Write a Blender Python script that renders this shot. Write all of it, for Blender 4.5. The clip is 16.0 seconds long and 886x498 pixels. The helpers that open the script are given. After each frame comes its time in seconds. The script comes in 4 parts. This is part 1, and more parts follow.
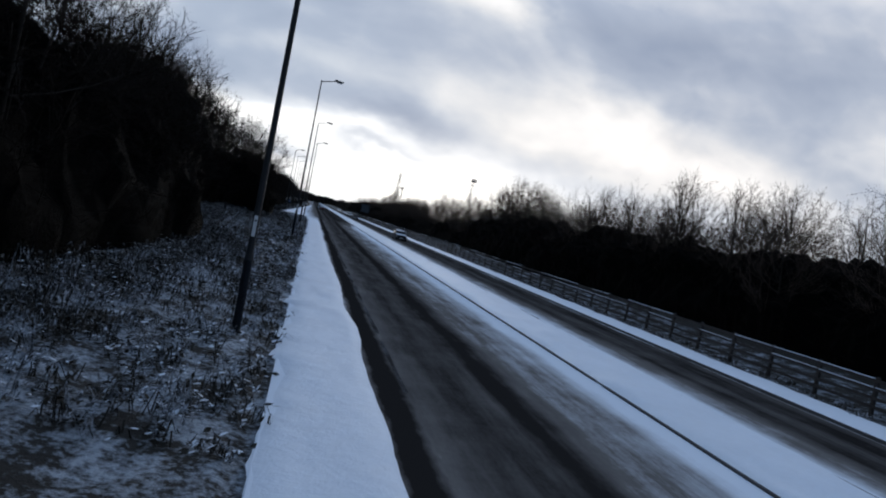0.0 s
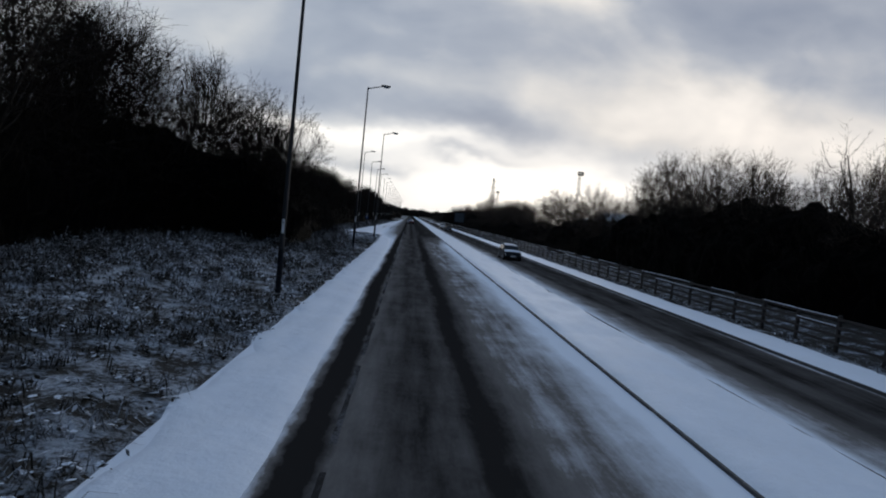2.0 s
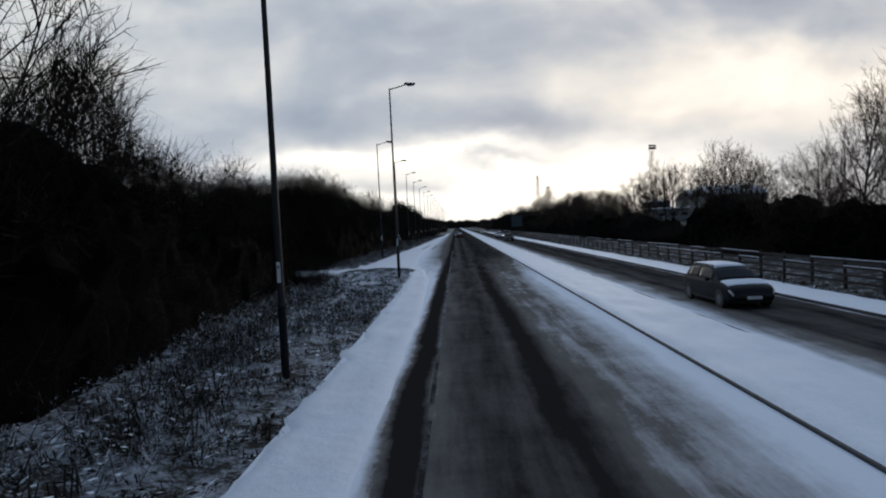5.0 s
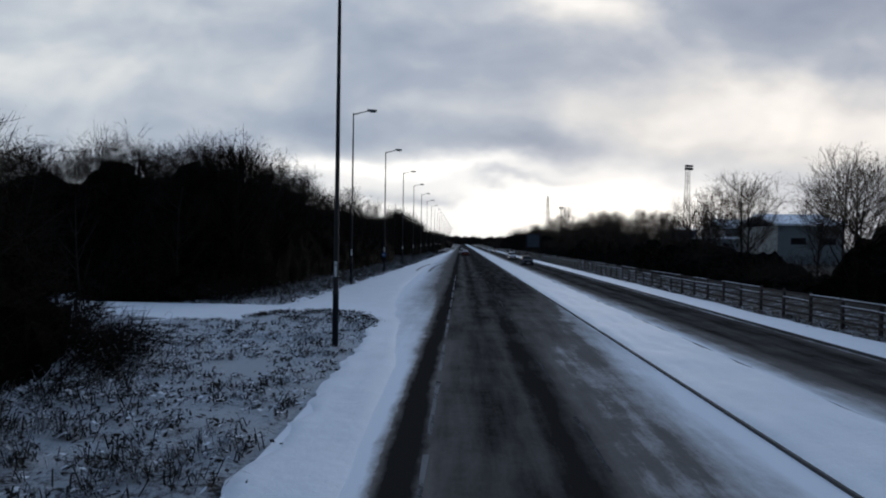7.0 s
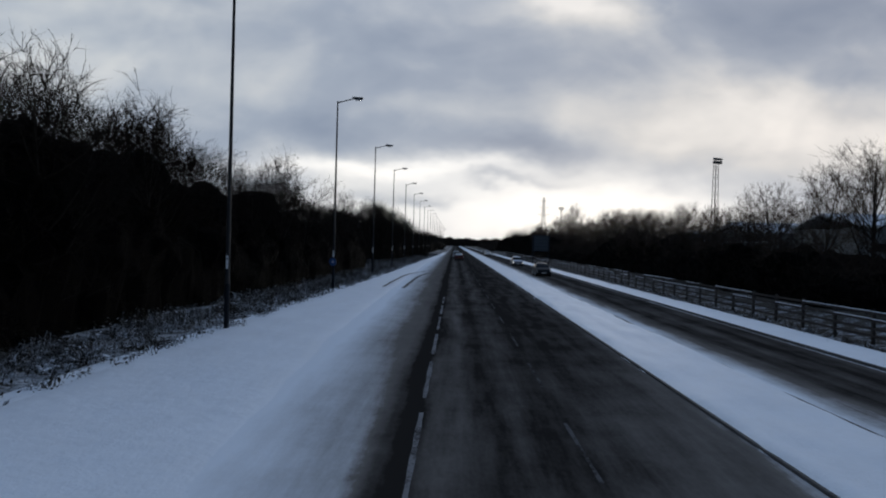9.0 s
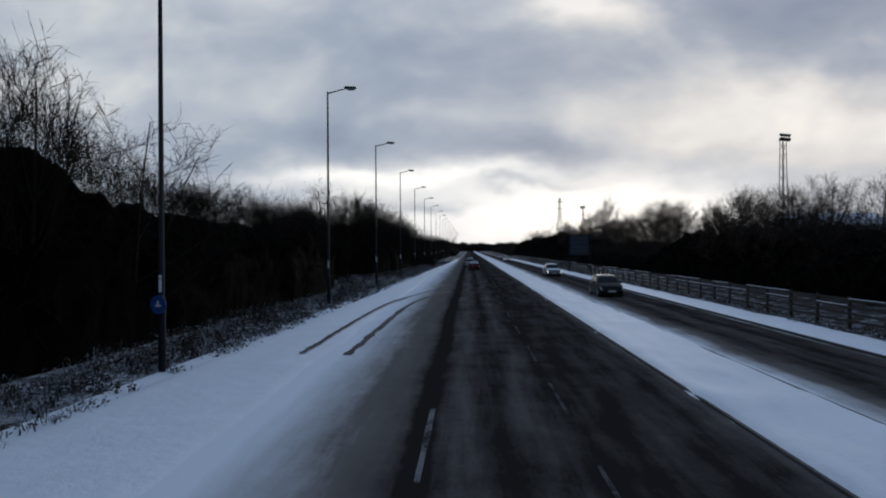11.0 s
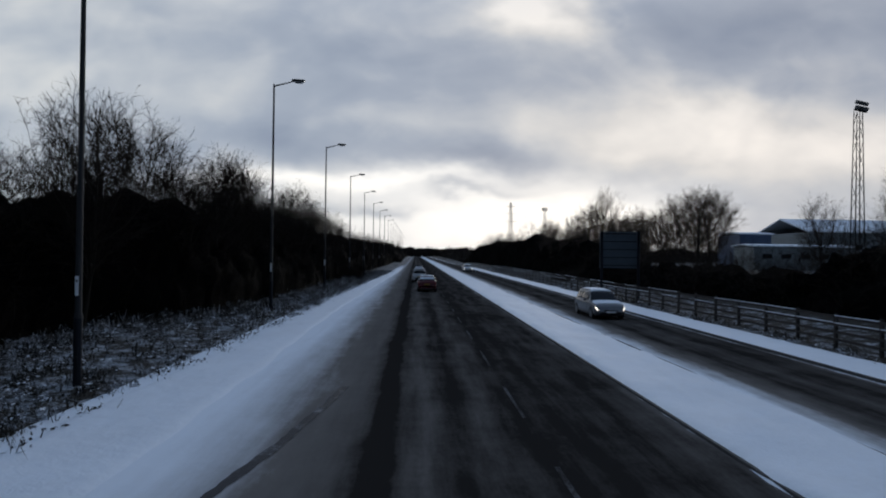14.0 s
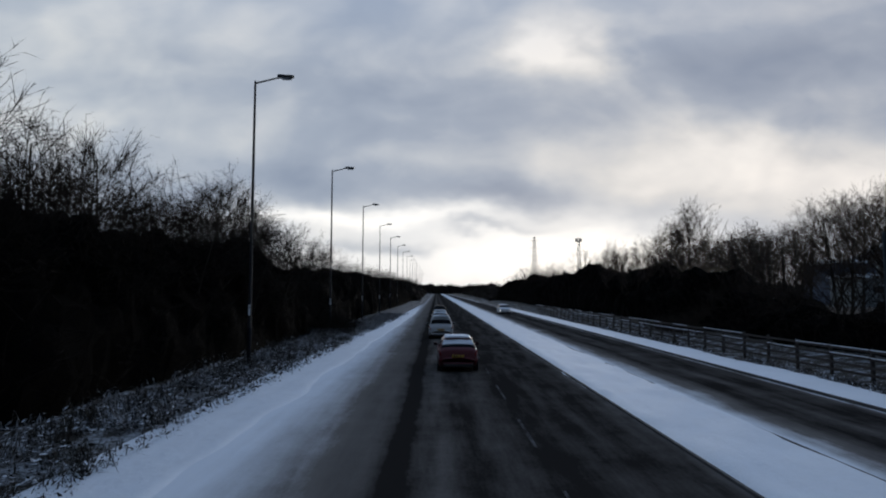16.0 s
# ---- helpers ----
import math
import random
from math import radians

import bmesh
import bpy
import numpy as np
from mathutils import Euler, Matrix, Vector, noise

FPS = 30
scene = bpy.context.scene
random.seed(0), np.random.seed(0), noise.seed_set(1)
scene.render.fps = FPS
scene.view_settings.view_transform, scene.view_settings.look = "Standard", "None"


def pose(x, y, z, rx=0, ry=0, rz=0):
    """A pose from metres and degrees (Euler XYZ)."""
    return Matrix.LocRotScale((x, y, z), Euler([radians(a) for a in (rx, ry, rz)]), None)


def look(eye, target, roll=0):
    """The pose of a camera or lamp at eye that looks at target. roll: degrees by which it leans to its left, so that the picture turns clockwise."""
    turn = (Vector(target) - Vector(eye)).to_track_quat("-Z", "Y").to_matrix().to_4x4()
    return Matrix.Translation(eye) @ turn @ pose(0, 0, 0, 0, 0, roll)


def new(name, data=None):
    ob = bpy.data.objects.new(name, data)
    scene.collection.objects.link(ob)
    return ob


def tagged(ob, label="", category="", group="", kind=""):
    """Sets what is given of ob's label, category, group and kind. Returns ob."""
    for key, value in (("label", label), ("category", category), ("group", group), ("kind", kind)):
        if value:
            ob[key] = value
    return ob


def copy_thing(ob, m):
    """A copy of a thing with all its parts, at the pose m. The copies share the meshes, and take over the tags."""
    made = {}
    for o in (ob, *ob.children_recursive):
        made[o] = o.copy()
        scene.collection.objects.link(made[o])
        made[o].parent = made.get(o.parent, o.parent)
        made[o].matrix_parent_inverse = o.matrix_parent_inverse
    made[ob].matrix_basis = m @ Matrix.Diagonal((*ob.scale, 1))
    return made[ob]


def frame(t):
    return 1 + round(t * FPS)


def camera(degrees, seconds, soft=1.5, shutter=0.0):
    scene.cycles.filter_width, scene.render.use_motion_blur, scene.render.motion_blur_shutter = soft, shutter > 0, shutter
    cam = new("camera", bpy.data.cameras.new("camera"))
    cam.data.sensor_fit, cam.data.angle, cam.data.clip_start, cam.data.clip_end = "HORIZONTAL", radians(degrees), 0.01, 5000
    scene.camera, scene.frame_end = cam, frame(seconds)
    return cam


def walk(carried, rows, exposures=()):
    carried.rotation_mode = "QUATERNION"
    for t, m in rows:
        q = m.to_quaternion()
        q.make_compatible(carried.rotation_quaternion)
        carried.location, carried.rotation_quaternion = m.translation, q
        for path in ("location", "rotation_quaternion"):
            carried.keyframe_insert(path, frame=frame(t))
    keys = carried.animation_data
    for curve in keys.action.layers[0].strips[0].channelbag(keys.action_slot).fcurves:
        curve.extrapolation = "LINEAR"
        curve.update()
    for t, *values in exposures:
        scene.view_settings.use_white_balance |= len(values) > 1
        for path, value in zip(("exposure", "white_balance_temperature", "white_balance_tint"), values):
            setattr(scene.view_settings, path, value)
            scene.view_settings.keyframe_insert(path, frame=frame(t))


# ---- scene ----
cam = camera(72.5, 16.0, soft=2.0)
PATH = [
    (0, (-3.169, -3.943, 3.5), (-2.726, -1.994, 3.424), 11.4),
    (0.5, (-2.493, 3.886, 3.5), (-2.074, 5.834, 3.328), 12.2),
    (1, (-0.918, 12.417, 3.5), (-0.562, 14.376, 3.308), 8.5),
    (1.5, (-0.141, 20.541, 3.5), (0.062, 22.531, 3.475), 4.7),
    (2, (0.178, 27.158, 3.5), (0.298, 29.152, 3.396), 5.9),
    (2.5, (0.335, 33.044, 3.5), (0.432, 35.033, 3.318), 5.6),
    (3, (0.349, 38.658, 3.5), (0.242, 40.652, 3.404), 2.2),
    (3.5, (0.168, 45.012, 3.5), (0.039, 47.007, 3.462), 1.3),
    (4, (0.021, 51.285, 3.5), (-0.017, 53.274, 3.294), 4.4),
    (4.5, (0.038, 57.406, 3.5), (-0.009, 59.402, 3.393), -2.9),
    (7, (-0.098, 86.739, 3.5), (-0.158, 88.738, 3.476), 0.9),
    (7.5, (-0.123, 92.677, 3.5), (-0.197, 94.675, 3.551), 3.3),
    (8, (-0.041, 98.858, 3.5), (-0.036, 100.857, 3.469), -0.1),
    (8.5, (-0.013, 104.9, 3.5), (-0.109, 106.895, 3.39), 0.6),
    (9, (-0.037, 111.019, 3.5), (-0.075, 113.018, 3.481), 1.6),
    (11.5, (0.211, 144.134, 3.5), (0.125, 146.132, 3.512), -0.7),
    (12, (0.168, 151.24, 3.5), (0.141, 153.237, 3.608), -0.8),
    (12.5, (0.024, 158.431, 3.5), (-0.036, 160.428, 3.588), -1.2),
    (13, (-0.109, 165.447, 3.5), (-0.168, 167.441, 3.637), 0.3),
    (13.5, (-0.108, 172.264, 3.5), (-0.196, 174.261, 3.47), -0.2),
    (14, (-0.125, 179.078, 3.5), (-0.035, 181.076, 3.517), 0.7),
    (14.5, (-0.088, 186.374, 3.5), (-0.099, 188.374, 3.483), -0.2),
    (15, (-0.168, 193.698, 3.5), (-0.165, 195.696, 3.598), 0.0),
    (15.5, (-0.109, 200.787, 3.5), (-0.097, 202.783, 3.627), -0.6),
    (16, (-0.002, 208.157, 3.5), (0.02, 210.152, 3.639), 0.1),
]
walk(cam, [(t, look(eye, target, roll)) for t, eye, target, roll in PATH],
     exposures=[(t, stops, kelvin, 10) for t, stops, kelvin in (
         (0, 0.3, 6300), (0.5, 0.15, 6450), (1.0, 0.15, 6550), (1.5, 0.05, 6550), (2.5, 0.15, 6800), (3.0, 0.22, 6850), (4.0, 0.32, 7000), (4.5, 0.3, 7000), (7.0, 0.13, 6550), (7.5, -0.15, 6450),
         (8.0, 0.15, 6650), (8.5, -0.15, 6450), (9.0, -0.05, 6500), (11.5, 0.0, 6500), (12.0, -0.4, 6400), (12.5, -0.25, 6400), (13.0, -0.35, 6350), (13.5, -0.1, 6450), (14.0, 0.0, 6550), (14.5, 0.0, 6600), (16.0, 0.0, 6500))])

# ---- light ----
SUN_AZ, SUN_EL = radians(14), radians(9)      # ahead, a little to the right, behind cloud
world = bpy.data.worlds.new("overcast")
scene.world = world
world.use_nodes = True
wn, wl = world.node_tree.nodes, world.node_tree.links
wn.clear()


def wnode(kind, **kw):
    n = wn.new(kind)
    for k, v in kw.items():
        n.inputs[k].default_value = v
    return n


def wmath(op, a, b=None, c=None):
    n = wn.new("ShaderNodeMath")
    n.operation = op
    for i, v in enumerate((a, b, c)):
        if v is None:
            continue
        if isinstance(v, (int, float)):
            n.inputs[i].default_value = v
        else:
            wl.new(v, n.inputs[i])
    return n.outputs[0]


def wramp(fac, stops, smooth=True):
    n = wn.new("ShaderNodeValToRGB")
    n.color_ramp.interpolation = "EASE" if smooth else "LINEAR"
    els = n.color_ramp.elements
    while len(els) < len(stops):
        els.new(0.5)
    for e, (p, col) in zip(els, stops):
        e.position, e.color = p, (*col, 1)
    wl.new(fac, n.inputs[0])
    return n.outputs[0]


def wmix(fac, a, b, kind="MIX"):
    n = wn.new("ShaderNodeMix")
    n.data_type, n.blend_type = "RGBA", kind
    for sock, v in ((n.inputs[0], fac), (n.inputs[6], a), (n.inputs[7], b)):
        if isinstance(v, (int, float)):
            sock.default_value = v
        elif isinstance(v, tuple):
            sock.default_value = (*v, 1)
        else:
            wl.new(v, sock)
    return n.outputs[2]


tc = wn.new("ShaderNodeTexCoord")
sep = wn.new("ShaderNodeSeparateXYZ")
wl.new(tc.outputs["Generated"], sep.inputs[0])
dx, dy, dz = sep.outputs
ahead = wmath("MAXIMUM", dy, 0.18)
deck = wn.new("ShaderNodeCombineXYZ")            # the cloud deck, along the road and above the horizon
wl.new(wmath("DIVIDE", dx, ahead), deck.inputs[0])
wl.new(wmath("MULTIPLY", wmath("DIVIDE", dz, ahead), 1.7), deck.inputs[1])


def wnoise(scale, detail, rough, off, warp=0.0, vector=None):
    mp = wn.new("ShaderNodeMapping")
    mp.inputs["Location"].default_value = off
    wl.new(vector or deck.outputs[0], mp.inputs[0])
    n = wnode("ShaderNodeTexNoise", Scale=scale, Detail=detail, Roughness=rough, Distortion=warp)
    wl.new(mp.outputs[0], n.inputs["Vector"])
    return n.outputs["Fac"]


def drift(sock, *waves):
    """Frays a coordinate with noise, so that the banks of cloud get ragged edges."""
    for scale, off, amount in waves:
        sock = wmath("ADD", sock, wmath("MULTIPLY_ADD", wnoise(scale, 3, 0.55, off), amount, -amount / 2))
    return sock


dsep = wn.new("ShaderNodeSeparateXYZ")
wl.new(deck.outputs[0], dsep.inputs[0])
cu = drift(dsep.outputs[0], (2.6, (3.1, 1.7, 0.4), 0.30), (8.0, (1.3, 5.2, 2.4), 0.14), (22.0, (4.3, 2.2, 5.4), 0.035))
cv = drift(wmath("DIVIDE", dsep.outputs[1], 1.7), (3.0, (7.3, 2.2, 1.4), 0.07), (9.0, (2.3, 9.2, 0.4), 0.05), (24.0, (6.3, 1.2, 3.4), 0.012))
# banks and gaps of the cloud: bearing, height, width, depth, paler or darker
BANKS = [(-0.64, 0.36, 0.20, 0.10, 0.08), (-0.38, 0.25, 0.09, 0.03, 0.10), (-0.24, 0.185, 0.18, 0.030, -0.20), (-0.04, 0.34, 0.22, 0.065, -0.24),
         (0.06, 0.165, 0.12, 0.020, -0.24), (0.23, 0.415, 0.085, 0.055, 0.50), (0.13, 0.245, 0.20, 0.034, 0.12), (0.42, 0.205, 0.16, 0.060, 0.34),
         (0.74, 0.18, 0.22, 0.065, 0.38), (0.58, 0.385, 0.28, 0.070, -0.28), (0.57, 0.285, 0.07, 0.020, -0.16), (-0.13, 0.30, 0.06, 0.03, 0.08)]
GAPS = [(0.20, 0.065, 0.32, 0.060, 1.10), (-0.14, 0.122, 0.22, 0.016, 0.75), (-0.08, 0.078, 0.09, 0.011, -0.60), (0.09, 0.112, 0.09, 0.008, -0.50), (-0.25, 0.045, 0.18, 0.04, 0.40)]


def banks(rows, total):
    for bu, bv, wu, wv, amount in rows:
        ru = wmath("MULTIPLY_ADD", cu, 1 / wu, -bu / wu)
        rv = wmath("MULTIPLY_ADD", cv, 1 / wv, -bv / wv)
        bell = wmath("POWER", 2.718, wmath("MULTIPLY", wmath("ADD", wmath("MULTIPLY", ru, ru), wmath("MULTIPLY", rv, rv)), -1.0))
        total = wmath("MULTIPLY_ADD", bell, amount, total)
    return total


puffs = wmath("ADD", wmath("MULTIPLY_ADD", wnoise(3.6, 3, 0.5, (5.1, 3.3, 1.1), 0.4), 0.60, -0.30), wmath("MULTIPLY_ADD", wnoise(12.0, 4, 0.55, (0.6, 9.7, 0.0), 0.4), 0.12, -0.06))
cloud = banks(BANKS, wmath("MULTIPLY_ADD", puffs, 1.35, 0.46))
deck_col = wramp(cloud, [(0.12, (0.27, 0.325, 0.43)), (0.36, (0.37, 0.425, 0.52)), (0.52, (0.52, 0.56, 0.62)), (0.68, (0.70, 0.71, 0.72)), (0.92, (0.95, 0.935, 0.91))], False)
deck_col = wmix(1.0, deck_col, wramp(wmath("MULTIPLY_ADD", cu, 0.7, 0.5), [(0.0, (0.98, 1.0, 1.0)), (0.45, (0.99, 0.985, 0.98)), (0.95, (1.0, 0.96, 0.935))], False), "MULTIPLY")      # warmer towards the sun's side
# bright gap between the cloud deck and the land, strongest on the sun's side
glow = banks(GAPS, wmath("MULTIPLY", puffs, 0.35))
glow = wmath("MAXIMUM", wmath("MINIMUM", glow, 1.0), 0.0)
sky_col = wmix(glow, deck_col, (1.14, 1.12, 1.085))
# sky overhead and behind the camera, mostly unseen, dulled to darken hedges, blue snow
over = wmath("MINIMUM", wmath("MAXIMUM", wmath("MULTIPLY_ADD", dz, 2.2, -0.75), 0.0), 1.0)
sky_col = wmix(over, sky_col, (0.248, 0.365, 0.58))
back = wmath("MINIMUM", wmath("MAXIMUM", wmath("MULTIPLY_ADD", dy, -1.6, 0.15), 0.0), 1.0)
sky_col = wmix(wmath("MULTIPLY", back, 0.92), sky_col, (0.075, 0.115, 0.18))
nish = wn.new("ShaderNodeTexSky")
nish.sky_type = "NISHITA"
nish.sun_disc = False
nish.sun_elevation, nish.sun_rotation = SUN_EL, SUN_AZ
bg1 = wnode("ShaderNodeBackground", Strength=0.05)
wl.new(nish.outputs[0], bg1.inputs[0])
bg2 = wnode("ShaderNodeBackground", Strength=1.0)
wl.new(sky_col, bg2.inputs[0])
mixs = wn.new("ShaderNodeMixShader")
mixs.inputs[0].default_value = 0.97
wl.new(bg1.outputs[0], mixs.inputs[1])
wl.new(bg2.outputs[0], mixs.inputs[2])
wout = wn.new("ShaderNodeOutputWorld")
wl.new(mixs.outputs[0], wout.inputs[0])

sun = new("sun", bpy.data.lights.new("sun", "SUN"))
sun.data.energy, sun.data.angle, sun.data.color = 0.5, radians(14), (1.0, 0.97, 0.93)
sun.matrix_world = look((0, 0, 60), (-math.sin(SUN_AZ) * 100, -math.cos(SUN_AZ) * 100, 60 - math.tan(SUN_EL) * 100))


# ---- materials ----
class Mat:
    """A node material with a few short ways to wire it."""

    def __init__(self, name):
        self.m = bpy.data.materials.new(name)
        self.m.use_nodes = True
        self.n, self.l = self.m.node_tree.nodes, self.m.node_tree.links
        self.b = self.n["Principled BSDF"]
        self.b.inputs["Specular IOR Level"].default_value = 0.15
        self.geo = self.n.new("ShaderNodeNewGeometry")
        self.sep = self.n.new("ShaderNodeSeparateXYZ")
        self.l.new(self.geo.outputs["Position"], self.sep.inputs[0])
        self.x, self.y, self.z = self.sep.outputs

    def put(self, sock, v):
        if isinstance(v, (int, float)):
            sock.default_value = v
        elif isinstance(v, tuple):
            sock.default_value = (*v, 1) if len(v) == 3 and sock.type == "RGBA" else v
        else:
            self.l.new(v, sock)

    def math(self, op, a, b=None, c=None):
        n = self.n.new("ShaderNodeMath")
        n.operation = op
        for i, v in enumerate((a, b, c)):
            if v is not None:
                self.put(n.inputs[i], v)
        return n.outputs[0]

    def noise(self, scale, detail=4, rough=0.55, stretch=(1, 1, 1), off=(0, 0, 0)):
        mp = self.n.new("ShaderNodeMapping")
        mp.inputs["Scale"].default_value = stretch
        mp.inputs["Location"].default_value = off
        self.l.new(self.geo.outputs["Position"], mp.inputs[0])
        n = self.n.new("ShaderNodeTexNoise")
        n.inputs["Scale"].default_value, n.inputs["Detail"].default_value, n.inputs["Roughness"].default_value = scale, detail, rough
        self.l.new(mp.outputs[0], n.inputs["Vector"])
        return n.outputs["Fac"]

    def ramp(self, fac, stops, kind="LINEAR"):
        n = self.n.new("ShaderNodeValToRGB")
        n.color_ramp.interpolation = kind
        els = n.color_ramp.elements
        while len(els) < len(stops):
            els.new(0.5)
        for e, (p, col) in zip(els, stops):
            e.position = p
            e.color = (col, col, col, 1) if isinstance(col, (int, float)) else (*col, 1)
        self.put(n.inputs[0], fac)
        return n.outputs[0]

    def mix(self, fac, a, b):
        n = self.n.new("ShaderNodeMix")
        n.data_type = "RGBA"
        for sock, v in ((n.inputs[0], fac), (n.inputs[6], a), (n.inputs[7], b)):
            self.put(sock, v)
        return n.outputs[2]

    def bump(self, height, strength=0.5, dist=0.05):
        n = self.n.new("ShaderNodeBump")
        n.inputs["Strength"].default_value, n.inputs["Distance"].default_value = strength, dist
        self.put(n.inputs["Height"], height)
        self.l.new(n.outputs[0], self.b.inputs["Normal"])

    def base(self, col, rough=0.6, metal=0.0):
        self.put(self.b.inputs["Base Color"], col)
        self.put(self.b.inputs["Roughness"], rough)
        self.put(self.b.inputs["Metallic"], metal)
        return self.m


def plain(name, col, rough=0.5, metal=0.0, vary=0.25, scale=3.0, bump=0.0, fine=40.0, coat=0.0, gloss=0.5):
    m = Mat(name)
    d = m.math("MULTIPLY_ADD", m.noise(scale), vary * 2, 1 - vary)
    f = m.math("MULTIPLY_ADD", m.noise(fine, 3), vary, 1 - vary / 2)
    k = m.math("MULTIPLY", d, f)
    n = m.n.new("ShaderNodeVectorMath")
    n.operation = "SCALE"
    n.inputs[0].default_value = col
    m.l.new(k, n.inputs["Scale"])
    if bump:
        m.bump(m.noise(fine, 4), bump, 0.02)
    m.b.inputs["Coat Weight"].default_value = coat
    m.b.inputs["Specular IOR Level"].default_value = gloss
    return m.base(n.outputs[0], rough, metal)


SNOW, SLUSH, TAR, TAR2 = (0.78, 0.83, 0.89), (0.200, 0.187, 0.176), (0.0155, 0.0142, 0.0133), (0.033, 0.0306, 0.0288)


def road_material():
    m = Mat("winter_road")
    wob = m.math("MULTIPLY_ADD", m.noise(0.35, 3, 0.6, (1, 0.35, 1)), 0.44, -0.22)
    wob2 = m.math("MULTIPLY_ADD", m.noise(3.0, 4, 0.65, (1, 0.5, 1)), 0.26, -0.13)
    x = m.math("ADD", m.x, m.math("ADD", wob, wob2))
    u = m.math("MULTIPLY_ADD", x, 1 / 24, 10 / 24)
    st = lambda rows: [((a + 10) / 24, b) for a, b in rows]  # noqa: E731
    a1 = m.ramp(u, st([(-10, 1.0), (-1.6, 1.0), (-1.35, 0.55), (-1.2, 0.08), (-0.85, 0.03), (-0.62, 0.46), (-0.3, 0.40), (0.3, 0.24), (0.9, 0.26), (1.35, 0.28), (1.8, 0.06), (2.15, 0.22), (2.5, 0.48), (2.95, 0.55), (3.65, 0.57), (3.95, 0.61), (4.3, 0.68), (4.7, 0.84), (5.05, 0.95), (5.4, 1.0), (8.3, 1.0), (8.65, 0.74), (9.1, 0.58), (9.6, 0.48), (10.2, 0.20), (11.0, 0.28), (11.8, 0.18), (12.8, 0.26), (13.2, 0.9)]))
    a2 = m.ramp(u, st([(-10, 1.0), (-4.2, 1.0), (-3.4, 0.82), (-2.7, 0.66), (-2.0, 0.54), (-1.4, 0.42), (-1.08, 0.24), (-0.88, 0.02), (-0.66, 0.02), (-0.45, 0.22), (-0.2, 0.28), (0.15, 0.34), (0.5, 0.21), (0.85, 0.15), (1.2, 0.24), (1.45, 0.28), (1.9, 0.20), (2.3, 0.13), (3.0, 0.16), (3.6, 0.19), (4.6, 0.19), (5.2, 0.24), (5.48, 0.42), (5.62, 1.0), (8.2, 1.0), (8.6, 0.74), (9.2, 0.50), (10.1, 0.17), (11.0, 0.27), (11.8, 0.17), (12.8, 0.24), (13.2, 0.9)]))
    zone = m.ramp(m.math("MULTIPLY_ADD", m.y, 1 / 100, -0.9), [(0.1, 0.0), (0.42, 1.0)])
    amt = m.mix(zone, a1, a2)
    worn = m.math("MULTIPLY", m.ramp(m.math("MULTIPLY_ADD", m.y, 1 / 100, -1.4), [(0.0, 0.0), (0.3, 0.11)]), m.ramp(u, st([(-5.0, 0.0), (-4.4, 1.0), (-2.0, 0.8), (-1.1, 0.0)])))
    amt = m.math("SUBTRACT", amt, worn)
    patch = m.math("MULTIPLY_ADD", m.noise(1.1, 6, 0.62, (1.6, 0.16, 1)), 0.55, -0.275)
    patch = m.math("ADD", patch, m.math("MULTIPLY_ADD", m.noise(0.7, 5, 0.6), 0.28, -0.14))
    fine = m.math("MULTIPLY_ADD", m.noise(14, 5, 0.7, (1, 0.4, 1)), 0.16, -0.08)
    gain = m.ramp(amt, [(0.0, 0.45), (0.3, 1.0), (0.75, 1.0), (1.0, 0.2)])
    calm = m.mix(zone, (1.0, 1.0, 1.0), m.ramp(u, st([(-1.6, 0.45), (-0.9, 1.0)])))      # even slush beside the merging lane
    gain = m.math("MULTIPLY", gain, calm)
    amt = m.math("ADD", amt, m.math("MULTIPLY", m.math("ADD", patch, fine), gain))
    tar = m.mix(m.noise(60, 3, 0.7), TAR, TAR2)
    col = m.mix(m.ramp(amt, [(0.14, 0.0), (0.62, 1.0)]), tar, SLUSH)
    col = m.mix(m.ramp(amt, [(0.52, 0.0), (0.92, 1.0)]), col, SNOW)
    rough = m.ramp(amt, [(0.0, 0.6), (0.35, 0.7), (0.8, 0.85)])
    m.bump(m.math("ADD", m.noise(45, 4, 0.7), m.math("MULTIPLY", amt, 1.5)), 0.35, 0.02)
    m.b.inputs["Specular IOR Level"].default_value = 0.0
    return m.base(col, rough)


def snow_material(name, dirt=0.12, bump=0.4):
    m = Mat(name)
    d = m.ramp(m.math("ADD", m.math("MULTIPLY", m.noise(0.6, 5, 0.6), 0.6), m.math("MULTIPLY", m.noise(7, 5, 0.65), 0.4)), [(0.42, 0.0), (0.68, dirt)])
    m.bump(m.math("ADD", m.noise(2.2, 5, 0.6), m.math("MULTIPLY", m.noise(22, 4), 0.25)), bump, 0.08)
    m.b.inputs["Subsurface Weight"].default_value = 0.0
    return m.base(m.mix(d, SNOW, (0.34, 0.33, 0.32)), 0.7)


